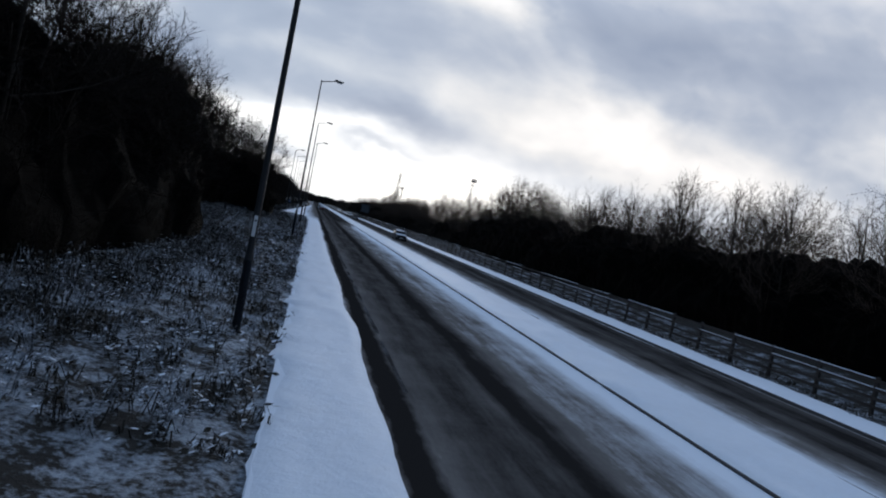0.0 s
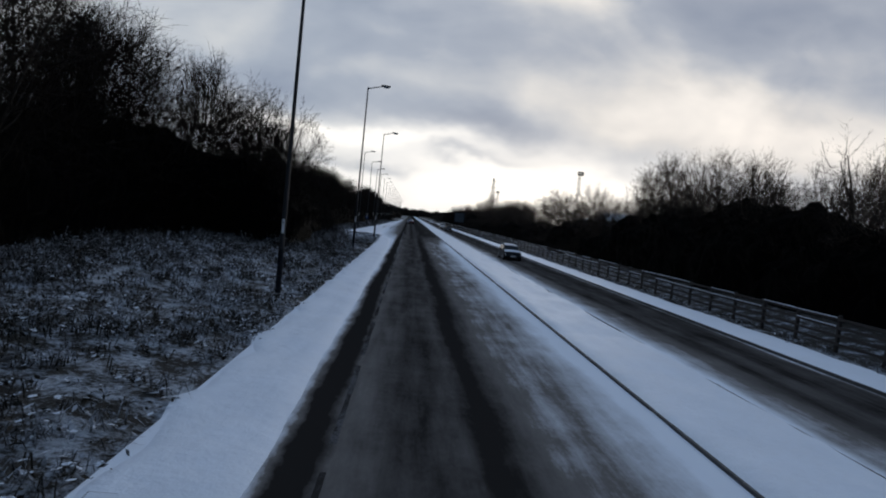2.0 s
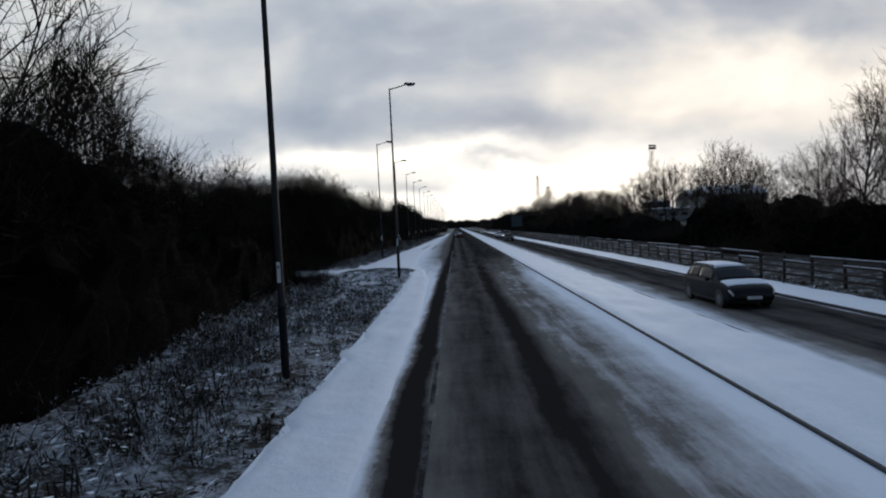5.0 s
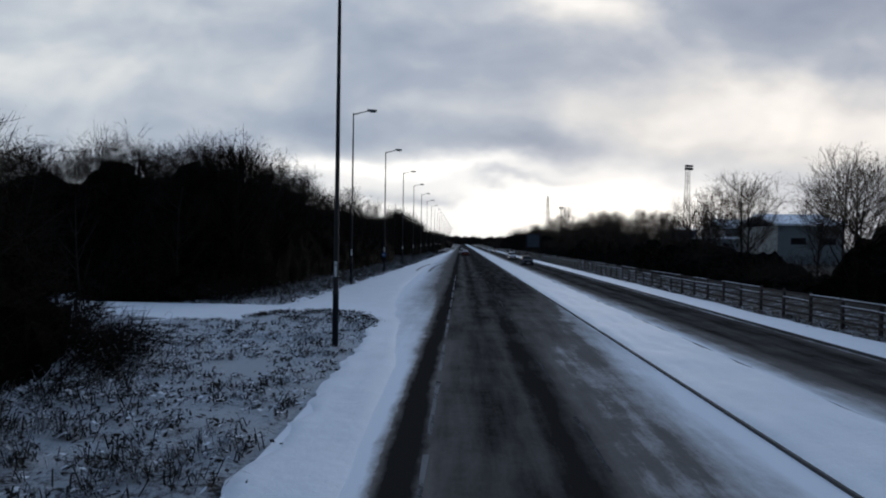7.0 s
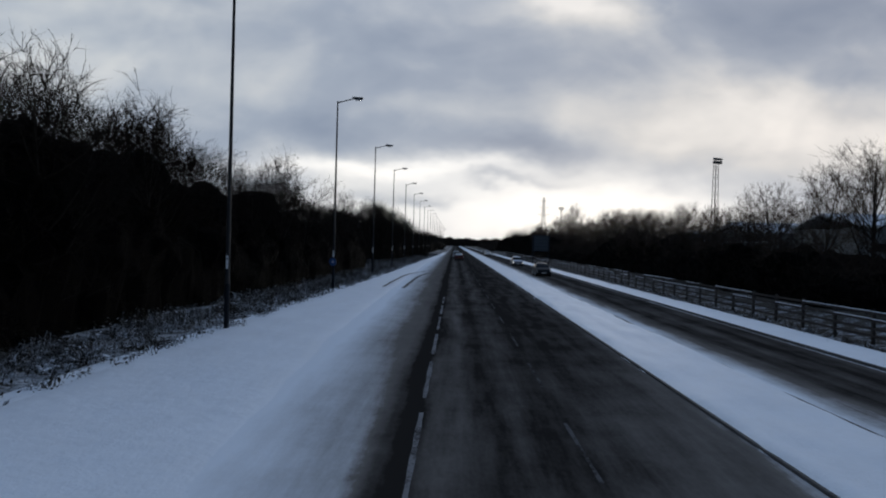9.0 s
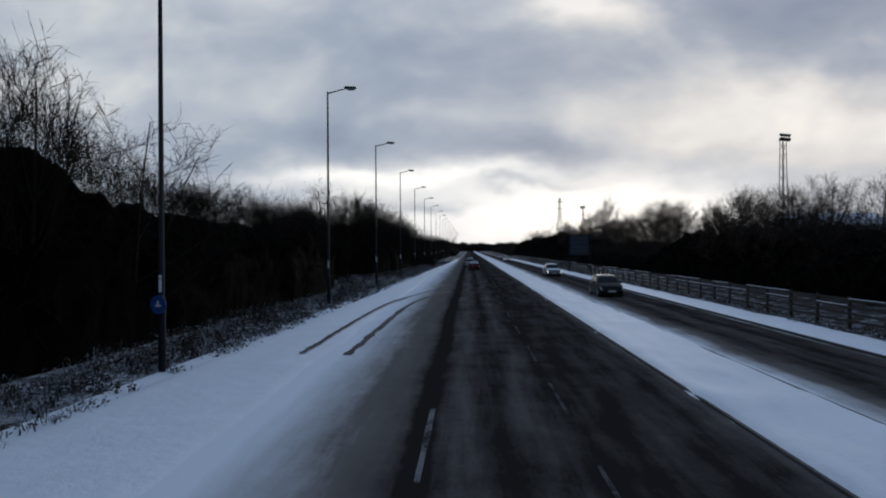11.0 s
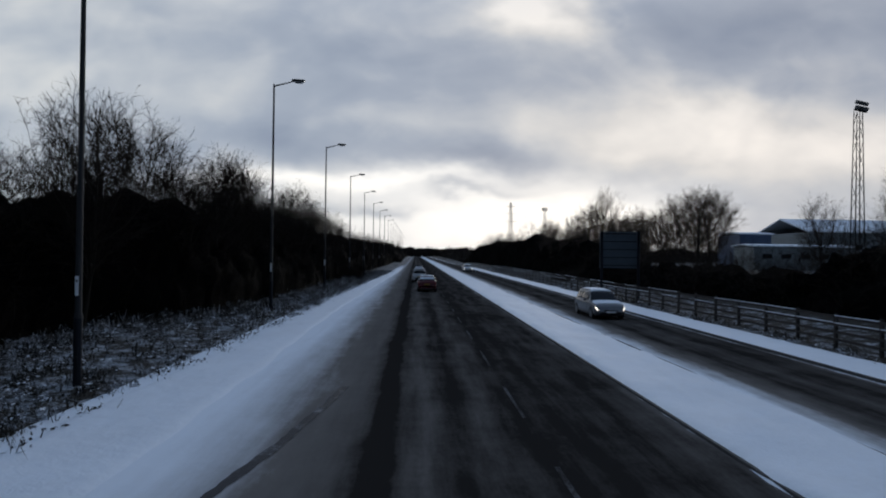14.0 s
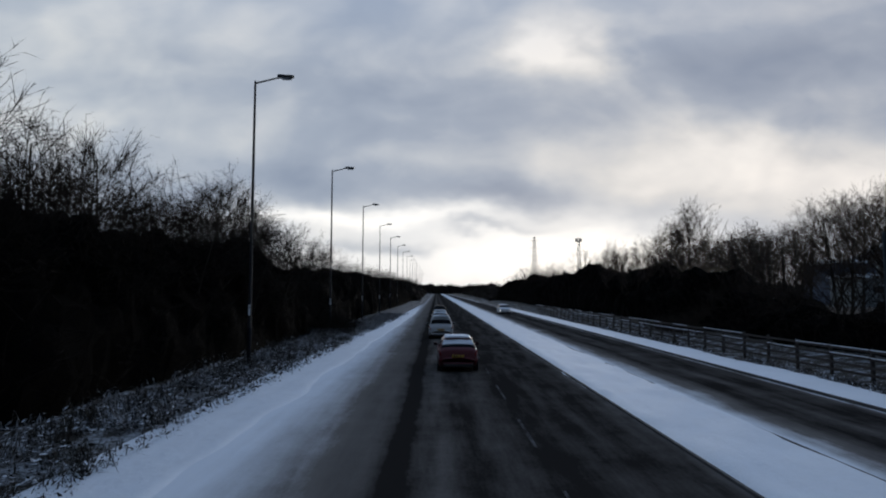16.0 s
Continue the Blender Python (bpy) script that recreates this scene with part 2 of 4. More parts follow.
def ground_material():
    m = Mat("frosted_ground")
    n = m.math("ADD", m.math("MULTIPLY", m.noise(1.3, 5, 0.6), 0.55), m.math("MULTIPLY", m.noise(9, 6, 0.68), 0.45))
    along = m.math("MULTIPLY_ADD", m.y, 1 / 200, -0.25)
    verge = m.ramp(along, [(0.0, 0.02), (0.21, 0.03), (0.25, 0.165), (0.29, 0.175), (0.31, 0.23), (0.335, 0.23), (0.37, 0.06), (0.5, 0.05), (0.68, 0.0)])
    beside = m.ramp(m.math("MULTIPLY_ADD", m.x, 1 / 80, 0.5), [(0.05, 0.0), (0.15, 1.0), (0.47, 1.0), (0.5, 0.0)])
    n = m.math("ADD", n, m.math("MULTIPLY", verge, beside))
    n = m.math("SUBTRACT", n, m.ramp(m.math("MULTIPLY_ADD", m.x, 0.01, 0.0), [(0.155, 0.0), (0.165, 0.025), (0.20, 0.03), (0.22, 0.12), (0.6, 0.12), (0.9, 0.0)]))      # little beyond the fence, less under the trees
    soil = m.mix(m.noise(2.0, 4), (0.024, 0.023, 0.021), (0.052, 0.048, 0.041))
    col = m.mix(m.ramp(n, [(0.475, 0.0), (0.60, 0.66)]), soil, (0.60, 0.66, 0.73))
    m.bump(m.noise(9, 6, 0.7), 0.9, 0.08)
    return m.base(col, 0.9)


def twig_material(name, c1, c2, snow=0.0, relief=0.0):
    m = Mat(name)
    if relief:
        m.bump(m.math("ADD", m.noise(3.0, 6, 0.75), m.noise(14.0, 4, 0.7)), relief, 0.5)
    n = m.n.new("ShaderNodeObjectInfo")
    col = m.mix(m.math("MULTIPLY_ADD", m.noise(1.2, 3), 0.7, m.math("MULTIPLY", n.outputs["Random"], 0.3)), c1, c2)
    if snow:
        k = m.math("MULTIPLY", 1.0, m.ramp(m.math("ADD", m.math("MULTIPLY", m.noise(1.3, 5, 0.6), 0.55), m.math("MULTIPLY", m.noise(6.5, 6, 0.65), 0.45)), [(0.50, 0.0), (0.60, snow)]))
        col = m.mix(k, col, (0.6, 0.64, 0.70))
    m.b.inputs["Specular IOR Level"].default_value = 0.02
    return m.base(col, 0.9)


ROAD = road_material()
SNOWY = snow_material("lying_snow")
SNOWCAP = snow_material("snow_cap", 0.05, 0.25)
GROUND = ground_material()
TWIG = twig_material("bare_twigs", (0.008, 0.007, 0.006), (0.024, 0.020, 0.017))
# brown twigs, lightened to stand for bright sky showing through the crowns
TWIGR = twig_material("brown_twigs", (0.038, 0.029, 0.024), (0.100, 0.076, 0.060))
# darker copy of the brown twigs, with the scrub's shade put into its colour
SHADED_SCRUB = twig_material("shaded_scrub_twigs", (0.014, 0.011, 0.009), (0.042, 0.034, 0.028))
BARK = plain("bark", (0.026, 0.023, 0.020), 0.9, 0, 0.4, 2.0, 0.8, 14, gloss=0.03)
# near-black core: the shade deep inside a thicket, put into its colour
SHADED_CORE = twig_material("shaded_scrub_core", (0.0025, 0.0025, 0.0023), (0.0055, 0.0052, 0.0048), 0.0, 1.0)
GRASS = twig_material("dead_grass", (0.018, 0.017, 0.015), (0.058, 0.052, 0.043), 0.7)
GALV = plain("weathered_steel", (0.030, 0.031, 0.033), 0.7, 0.0, 0.25, 2.0, 0.1, gloss=0.15)
GALV_DK = plain("painted_base", (0.012, 0.014, 0.019), 0.6, 0.0, 0.3, 3.0, 0.1, gloss=0.1)
LANTERN = plain("lantern_shell", (0.08, 0.085, 0.09), 0.5, 0.3, 0.2)
BOWL = plain("lantern_bowl", (0.35, 0.36, 0.36), 0.2, 0.0, 0.1)
PLATE = plain("white_plate", (0.72, 0.73, 0.74), 0.5, 0, 0.1)
WOOD = plain("weathered_rail", (0.048, 0.043, 0.040), 0.85, 0, 0.4, 3.0, 0.6, 25, gloss=0.1)
KERB = plain("kerb_concrete", (0.085, 0.085, 0.085), 0.8, 0, 0.35, 2.0, 0.5, 30, gloss=0.1)


def worn_paint(name, bright, keep):
    """Road paint scrubbed through to the tarmac in patches."""
    m = Mat(name)
    n = m.math("ADD", m.math("MULTIPLY", m.noise(1.3, 5, 0.65, (1, 0.5, 1)), 0.6), m.math("MULTIPLY", m.noise(16, 4, 0.7), 0.4))
    m.bump(m.noise(40, 3), 0.3, 0.01)
    m.b.inputs["Specular IOR Level"].default_value = 0.0
    return m.base(m.mix(m.ramp(n, [(keep, 1.0), (keep + 0.12, 0.0)]), TAR2, (bright, bright, bright * 1.03)), 0.7)


PAINT = worn_paint("road_paint", 0.20, 0.47)
RUBBER = plain("tyre_rubber", (0.018, 0.018, 0.019), 0.8, 0, 0.2)
RIM = plain("alloy", (0.14, 0.145, 0.15), 0.4, 0.8, 0.15)
GLASS = plain("dark_car_glass", (0.010, 0.012, 0.015), 0.12, 0, 0.1)
GLASS.node_tree.nodes["Principled BSDF"].inputs["Specular IOR Level"].default_value = 0.08
TRIM = plain("black_trim", (0.02, 0.02, 0.021), 0.6, 0, 0.2)
REDLAMP = plain("red_lamp", (0.16, 0.008, 0.008), 0.2, 0, 0.1)
CLEARLAMP = plain("clear_lamp", (0.55, 0.56, 0.58), 0.15, 0, 0.1)
YELLOW = plain("yellow_plate", (0.42, 0.25, 0.03), 0.45, 0, 0.1)
SIGNBACK = plain("sign_back", (0.05, 0.068, 0.085), 0.55, 0.2, 0.3, 1.2, 0.1)
CLAD = plain("grey_cladding", (0.18, 0.205, 0.215), 0.6, 0.1, 0.25, 0.4)
CLADBLUE = plain("blue_cladding", (0.035, 0.06, 0.11), 0.55, 0.1, 0.25, 0.4)
GLOW = bpy.data.materials.new("lit_headlamp")
GLOW.use_nodes = True
GLOW.node_tree.nodes["Principled BSDF"].inputs["Emission Color"].default_value = (1.0, 0.93, 0.80, 1)
GLOW.node_tree.nodes["Principled BSDF"].inputs["Emission Strength"].default_value = 1.8


# ---- mesh helpers ----
def link_mesh(name, verts, faces, material, parent=None, label="", smooth=False):
    me = bpy.data.meshes.new(name)
    me.from_pydata([tuple(v) for v in verts], [], [tuple(f) for f in faces])
    me.materials.append(material)
    if smooth:
        me.polygons.foreach_set("use_smooth", [True] * len(me.polygons))
    me.update()
    ob = new(name, me)
    if parent:
        ob.parent = parent
    if label:
        ob["label"] = label
    return ob


def part(name, bm, material, parent=None, label="", smooth=False):
    me = bpy.data.meshes.new(name)
    bm.to_mesh(me)
    bm.free()
    me.materials.append(material)
    if smooth:
        me.polygons.foreach_set("use_smooth", [True] * len(me.polygons))
    ob = new(name, me)
    if parent:
        ob.parent = parent
    if label:
        ob["label"] = label
    return ob


def box(sx, sy, sz, at=(0, 0, 0), bevel=0.0, turn=None):
    bm = bmesh.new()
    bmesh.ops.create_cube(bm, size=1)
    bmesh.ops.scale(bm, vec=(sx, sy, sz), verts=bm.verts)
    if bevel:
        bmesh.ops.bevel(bm, geom=list(bm.edges), offset=bevel, segments=2, affect="EDGES")
    if turn:
        bmesh.ops.transform(bm, matrix=turn, verts=bm.verts)
    bmesh.ops.translate(bm, vec=at, verts=bm.verts)
    return bm


def tube(r0, r1, p0, p1, sides=10):
    bm = bmesh.new()
    p0, p1 = Vector(p0), Vector(p1)
    bmesh.ops.create_cone(bm, cap_ends=True, segments=sides, radius1=r0, radius2=r1, depth=(p1 - p0).length)
    q = (p1 - p0).to_track_quat("Z", "Y").to_matrix().to_4x4()
    bmesh.ops.transform(bm, matrix=Matrix.Translation((p0 + p1) / 2) @ q, verts=bm.verts)
    return bm


def empty(name, at=(0, 0, 0), rz=0.0):
    ob = new(name)
    ob.empty_display_size = 0.3
    ob.matrix_world = pose(*at, 0, 0, rz)
    return ob


def lerp_table(rows, v):
    return float(np.interp(v, [r[0] for r in rows], [r[1] for r in rows]))


# ---- plan ----
LEFT_EDGE = [(-60, -3.3), (96, -3.3), (104, -3.4), (110, -3.7), (112.3, -4.6), (113.6, -6.6), (115, -9.2), (126, -9.1), (150, -8.4), (175, -7.6), (205, -6.9), (235, -6.5), (300, -4.6), (360, -3.4), (900, -3.4)]
HEDGE_L = [(-60, -9.0), (10, -8.6), (22, -7.3), (29, -7.0), (33, -8.6), (40, -11.2), (46, -11.8), (52, -13.4), (62, -13.8), (66, -11.6), (68.5, -6.9), (71, -6.2), (76, -6.3), (84, -7.4), (92, -8.4), (97, -8.6), (101.5, -8.9), (104, -10.2), (105.5, -13), (107, -26), (117, -26), (119, -14), (126, -11.6), (150, -10.4), (185, -9.8), (192, -10.5), (197, -12.6), (205, -13.0), (209, -11.2), (214, -9.8), (225, -9.0), (260, -8.3), (360, -7.0), (900, -7.0)]


def gz(x, y):
    """Height of the ground."""
    if x < -3.5:
        edge = lerp_table(LEFT_EDGE, y) - 0.5
        return 0.7 * min(max((edge - x) / 7.0, 0), 1) * lerp_table([(84, 1.0), (97, 0.08), (121, 0.08), (132, 0.3)], y)
    return 0.5 * min(max((x - 17.5) / 4.0, 0), 1)


def grid_sheet(name, xs, ys, height, material):
    verts = [(x, y, height(x, y)) for y in ys for x in xs]
    nx = len(xs)
    faces = [(j * nx + i, j * nx + i + 1, (j + 1) * nx + i + 1, (j + 1) * nx + i) for j in range(len(ys) - 1) for i in range(nx - 1)]
    return link_mesh(name, verts, faces, material, smooth=True)


def steps(a, b, d):
    return [a + (b - a) * i / max(1, round((b - a) / d)) for i in range(max(1, round((b - a) / d)) + 1)]


far = [400, 460, 540, 640, 800, 1000, 1400, 2000, 3000, 4200]
gx = [-4000, -1500, -600, -250, -120, -70, -45, -32] + steps(-26, -12.5, 0.5) + steps(-12, -3, 0.25) + [0, 6, 13] + steps(16, 30, 1.0) + [40, 70, 120, 250, 600, 1500, 4000]
gy = [-4000, -1200, -400, -150, -80] + steps(-50, 106, 1.0) + steps(107, 118, 0.25) + steps(119, 380, 1.0) + far


def corner_island(x, y):
    """The rounded grassy end of the verge at the mouth of the side road."""
    r = math.hypot((x + 6.6) / 3.05, (y - 111.5) / 4.7) + 0.05 * noise.noise((x * 1.1, y * 1.1, 7))
    return 0.15 * (1 - r * r) ** 0.35 - 0.02 if y > 108 and r < 1 else -1.0


def ground_height(x, y):
    return max(verge_height(x, y), corner_island(x, y))


def verge_height(x, y):
    if -27 < x < -3 and -51 < y < 381:
        out = lerp_table(LEFT_EDGE, y) - 0.2 - x
        if 112.5 < y < 119.5:
            out = 0.0
        bumpy = 0.10 * (noise.noise((x * 0.9, y * 0.9, 0)) + 0.5 * noise.noise((x * 2.6, y * 2.6, 3)))
        return gz(x, y) * min(max(out, 0), 1) - 0.03 + bumpy * min(max(out * 2, 0), 1) - (0.06 if out <= 0 else 0)
    return gz(x, y) - 0.03


ground = tagged(grid_sheet("ground", gx, gy, ground_height, GROUND), "frozen rough verge ground, patchy with thin snow", "ground", kind="structure")

# carriageways, both under one worn winter surface
road = grid_sheet("road", steps(-3.3, 13.4, 1.67), [-60] + steps(-50, 380, 10) + far[1:8], lambda x, y: 0.0, ROAD)
tagged(road, "wet grey dual carriageway tarmac with slush and wheel tracks", "road", kind="structure")
# merging lane and mouth of the side road
ys = steps(113.4, 360, 1.5)
lv, lf = [], []
for j, y in enumerate(ys):
    e = lerp_table(LEFT_EDGE, y) - 0.5
    for i in range(5):
        lv.append((e + (-3.3 - e) * i / 4, y, 0.0))
for j in range(len(ys) - 1):
    for i in range(4):
        lf.append((j * 5 + i, j * 5 + i + 1, j * 5 + i + 6, j * 5 + i + 5))
tagged(link_mesh("road_merge", lv, lf, ROAD), "snow-covered merging lane beside the carriageway", "road", kind="structure")


def snow_strip(name, left, right, y0, y1, label, thick=0.07, step=0.6, cols=10, seed=0.0, rag=0.25, bury=0.02):
    """A ragged sheet of lying snow between two edges given as functions of y."""
    ys2 = steps(y0, y1, step)
    vs, fs = [], []
    for y in ys2:
        a = left(y) + rag * (noise.noise((seed, y * 0.22, 1)) + 0.3 * noise.noise((seed, y * 0.7, 2)))
        b = right(y) + rag * (noise.noise((seed, y * 0.19, 7)) + 0.3 * noise.noise((seed, y * 0.6, 8)))
        for i in range(cols + 1):
            u = i / cols
            x = a + (b - a) * u
            edge = min(1.0, min(u, 1 - u) * cols / 1.6, (y - y0 + 0.1) / 2.0, (y1 - y + 0.1) / 2.0)
            h = thick * edge * (0.75 + 0.5 * noise.noise((x * 0.8, y * 0.5, seed)) + 0.35 * noise.noise((x * 2.4, y * 1.7, seed)))
            vs.append((x, y, max(h, 0.004) if 0 < i < cols else -bury))
    n = cols + 1
    for j in range(len(ys2) - 1):
        for i in range(cols):
            fs.append((j * n + i, j * n + i + 1, (j + 1) * n + i + 1, (j + 1) * n + i))
    return tagged(link_mesh(name, vs, fs, SNOWY, smooth=True), label, "snow", kind="structure")


snow_strip("snow_path", lambda y: lerp_table(LEFT_EDGE, y) + 0.30 * noise.noise((4.0, y * 0.55, 0)) + 0.22 * noise.noise((9.0, y * 1.4, 0)), lambda y: np.interp(y, [0, 25, 42, 88, 104, 115], [-1.2, -1.25, -1.45, -1.5, -1.9, -2.9]), -50, 115, "white snow lying along the footway edge", 0.08, step=0.35, seed=1.0, rag=0.15)
snow_strip("snow_lane", lambda y: lerp_table(LEFT_EDGE, y), lambda y: np.interp(y, [110, 120, 132, 170, 220, 300], [-2.3, -3.6, -4.3, -4.6, -4.8, -3.2]), 112.0, 330, "white snow lying over the merging lane", 0.06, cols=16, seed=2.0, rag=0.35)
snow_strip("snow_side", lambda y: -45.0, lambda y: lerp_table(LEFT_EDGE, y) + 0.6, 111.9, 118.6, "white snow lying over the side road", 0.06, cols=40, seed=3.0, rag=0.5)
snow_strip("snow_verge", lambda y: 13.2, lambda y: 15.6, -50, 340, "white snow lying along the far verge", 0.10, seed=4.0, rag=0.3)

# central reservation: kerbs with a bed of snow between them
for name, x, z in (("kerb_near", 5.50, -0.05), ("kerb_far", 8.30, -0.085), ("kerb_verge", 13.12, -0.005)):
    k = part(name, box(0.09, 460, 0.20, (x, 160, z), 0.012), KERB)
    tagged(k, "dark wet concrete kerb at the edge of the tarmac", "kerb", kind="structure")
snow_strip("snow_median", lambda y: 5.47 + 0.09 * noise.noise((3.0, y * 0.9, 0)), lambda y: 8.33, -60, 385, "deep white snow on the central reservation", 0.16, cols=18, seed=5.0, rag=0.15)
# ---- bare trees and hedges ----
def strand(vs, fs, p0, p1, r0, r1, sides=3):
    """A tapered prism from p0 to p1, added to plain lists."""
    d = p1 - p0
    a = d.orthogonal().normalized()
    b = d.cross(a).normalized()
    base = len(vs)
    for p, r in ((p0, r0), (p1, r1)):
        for i in range(sides):
            t = 2 * math.pi * i / sides
            vs.append(p + (a * math.cos(t) + b * math.sin(t)) * r)
    for i in range(sides):
        j = (i + 1) % sides
        fs.append((base + i, base + j, base + sides + j, base + sides + i))


def blade(vs, fs, p0, p1, r, rng):
    """A flat sliver from p0 to p1, for the finest twigs."""
    w = (p1 - p0).cross(Vector((rng.gauss(0, 1), rng.gauss(0, 1), rng.gauss(0, 1)))).normalized() * r
    b = len(vs)
    vs.extend((p0 - w, p0 + w, p1 + w * 0.4, p1 - w * 0.4))
    fs.append((b, b + 1, b + 2, b + 3))


def spike(vs, fs, p0, p1, r, rng):
    """The pointed end of a twig."""
    w = (p1 - p0).cross(Vector((rng.gauss(0, 1), rng.gauss(0, 1), rng.gauss(0, 1)))).normalized() * r * 1.3
    b = len(vs)
    vs.extend((p0 - w, p0 + w, p1))
    fs.append((b, b + 1, b + 2))


def jitter(d, amount, rng):
    v = Vector((rng.gauss(0, 1), rng.gauss(0, 1), rng.gauss(0, 1)))
    return (d + v * amount).normalized()


def make_tree(seed, wide, low, limbs, twig_mat, label, twigs=7, upright=0.5, stems=1, fine=0.0007):
    """A leafless tree of unit height: trunk and limbs, and a crown of branches that end in sprays of fine twigs inside a rounded outline."""
    rng = random.Random(seed)
    tv, tf, cv, cf = [], [], [], []
    middle, half = Vector((0, 0, low + (1 - low) * 0.5)), Vector((wide, wide, (1 - low) * 0.5))

    def within(d, r):
        return middle + Vector((d.x * half.x, d.y * half.y, d.z * half.z)) * r

    def bend(p, c, q, n):
        return [p * (1 - t) ** 2 + c * 2 * t * (1 - t) + q * t * t for t in (i / n for i in range(n + 1))]

    feet = []
    for k in range(stems):
        a = 2 * math.pi * k / stems + rng.random()
        lean = Vector((math.cos(a), math.sin(a), 0)) * (0.0 if stems == 1 else wide * 0.5)
        line = bend(Vector((lean.x * 0.15, lean.y * 0.15, -0.03)), Vector((lean.x * 0.5 + rng.gauss(0, 0.02), lean.y * 0.5 + rng.gauss(0, 0.02), 0.4)), lean + Vector((rng.gauss(0, 0.03), rng.gauss(0, 0.03), 0.80)), 6)
        thick = 0.0105 if stems == 1 else 0.0075
        for i in range(6):
            strand(tv, tf, line[i], line[i + 1], thick * (1 - 0.13 * i), thick * (1 - 0.13 * (i + 1)), 6)
        feet.append((line, thick))
    for n in range(limbs):
        line, thick = feet[n % stems]
        u = (n + rng.random()) / limbs
        z = -1 + 2 * u
        a = n * 2.4 + rng.gauss(0, 0.3)
        d = Vector((math.cos(a) * math.sqrt(max(0.08, 1 - z * z)), math.sin(a) * math.sqrt(max(0.08, 1 - z * z)), z))
        target = within(d, rng.uniform(0.45, 0.72))
        k = min(5.0, max(0.6, (target.z - 0.10 - 0.22 * rng.random()) / 0.80 * 6))
        start = line[int(k)].lerp(line[int(k) + 1], k % 1)
        ctrl = start.lerp(target, 0.5) + Vector((d.x, d.y, 0)) * 0.04 * (1 - upright) - Vector((0, 0, 0.05 * upright))
        path = bend(start, ctrl, target, 3)
        r0 = thick * (0.55 - 0.2 * u)
        for i in range(3):
            strand(tv, tf, path[i], path[i + 1], r0 * (1 - 0.25 * i), r0 * (1 - 0.25 * (i + 1)), 4)
        for j in range(7):
            w = rng.uniform(0.25, 1.0)
            at = path[min(2, int(w * 3))].lerp(path[min(2, int(w * 3)) + 1], w * 3 - min(2, int(w * 3)))
            dd = (d + Vector((rng.gauss(0, 0.5), rng.gauss(0, 0.5), rng.gauss(0, 0.45) + 0.55 * upright))).normalized()
            end = within(dd, rng.uniform(0.72, 0.98) * (0.90 + 0.14 * noise.noise(dd * 2.3 + Vector((seed, 0, 0)))))
            end = at + (end - at).normalized() * min((end - at).length, 0.30)
            mid = at.lerp(end, 0.5) - Vector((0, 0, 0.02)) + Vector((rng.gauss(0, 0.008), rng.gauss(0, 0.008), 0))
            b0 = r0 * 0.34
            strand(cv, cf, at, mid, b0, b0 * 0.7, 3)
            strand(cv, cf, mid, end, b0 * 0.7, b0 * 0.3, 3)
            along = (end - at).normalized()
            for _k in range(twigs):
                w = rng.uniform(0.15, 1.0)
                p = at.lerp(mid, w * 2) if w < 0.5 else mid.lerp(end, w * 2 - 1)
                out = (along * 0.75 + Vector((rng.gauss(0, 0.55), rng.gauss(0, 0.55), rng.gauss(0, 0.45) + 0.35 * upright))).normalized()
                q = p + out * rng.uniform(0.045, 0.105)
                blade(cv, cf, p, q, fine, rng)
                for _m in range(3):
                    e = p.lerp(q, rng.uniform(0.3, 1.0))
                    spike(cv, cf, e, e + jitter(out, 0.55, rng) * rng.uniform(0.025, 0.06), fine * 0.72, rng)
    top = sorted(v.z for v in cv)[int(len(cv) * 0.995)]
    tv, cv = [v / top for v in tv], [v / top for v in cv]
    ob = empty("tree")
    link_mesh("trunk", tv, tf, BARK, ob, smooth=True)
    link_mesh("crown", cv, cf, twig_mat, ob)
    return tagged(ob, label, "tree")


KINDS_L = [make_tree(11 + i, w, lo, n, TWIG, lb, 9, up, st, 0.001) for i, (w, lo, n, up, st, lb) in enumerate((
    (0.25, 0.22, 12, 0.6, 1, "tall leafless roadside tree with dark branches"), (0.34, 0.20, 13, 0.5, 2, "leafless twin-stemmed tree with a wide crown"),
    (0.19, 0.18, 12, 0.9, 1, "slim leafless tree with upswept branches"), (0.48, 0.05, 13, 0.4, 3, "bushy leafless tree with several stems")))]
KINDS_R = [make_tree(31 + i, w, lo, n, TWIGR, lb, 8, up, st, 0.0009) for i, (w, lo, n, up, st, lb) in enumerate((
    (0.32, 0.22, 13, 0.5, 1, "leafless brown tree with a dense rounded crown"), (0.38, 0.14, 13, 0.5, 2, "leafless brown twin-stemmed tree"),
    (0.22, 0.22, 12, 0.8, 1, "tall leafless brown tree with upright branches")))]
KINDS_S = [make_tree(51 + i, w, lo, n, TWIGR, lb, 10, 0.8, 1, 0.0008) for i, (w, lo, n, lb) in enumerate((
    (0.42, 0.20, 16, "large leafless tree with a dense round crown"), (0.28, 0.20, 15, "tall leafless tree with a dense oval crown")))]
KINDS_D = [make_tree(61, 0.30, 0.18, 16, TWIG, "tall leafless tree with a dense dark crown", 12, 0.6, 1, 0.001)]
LOW = [make_tree(71 + i, w, 0.2, 9, TWIG, "far leafless tree with a thin crown", 3, 0.5) for i, w in enumerate((0.28, 0.36))]
rt = random.Random(5)


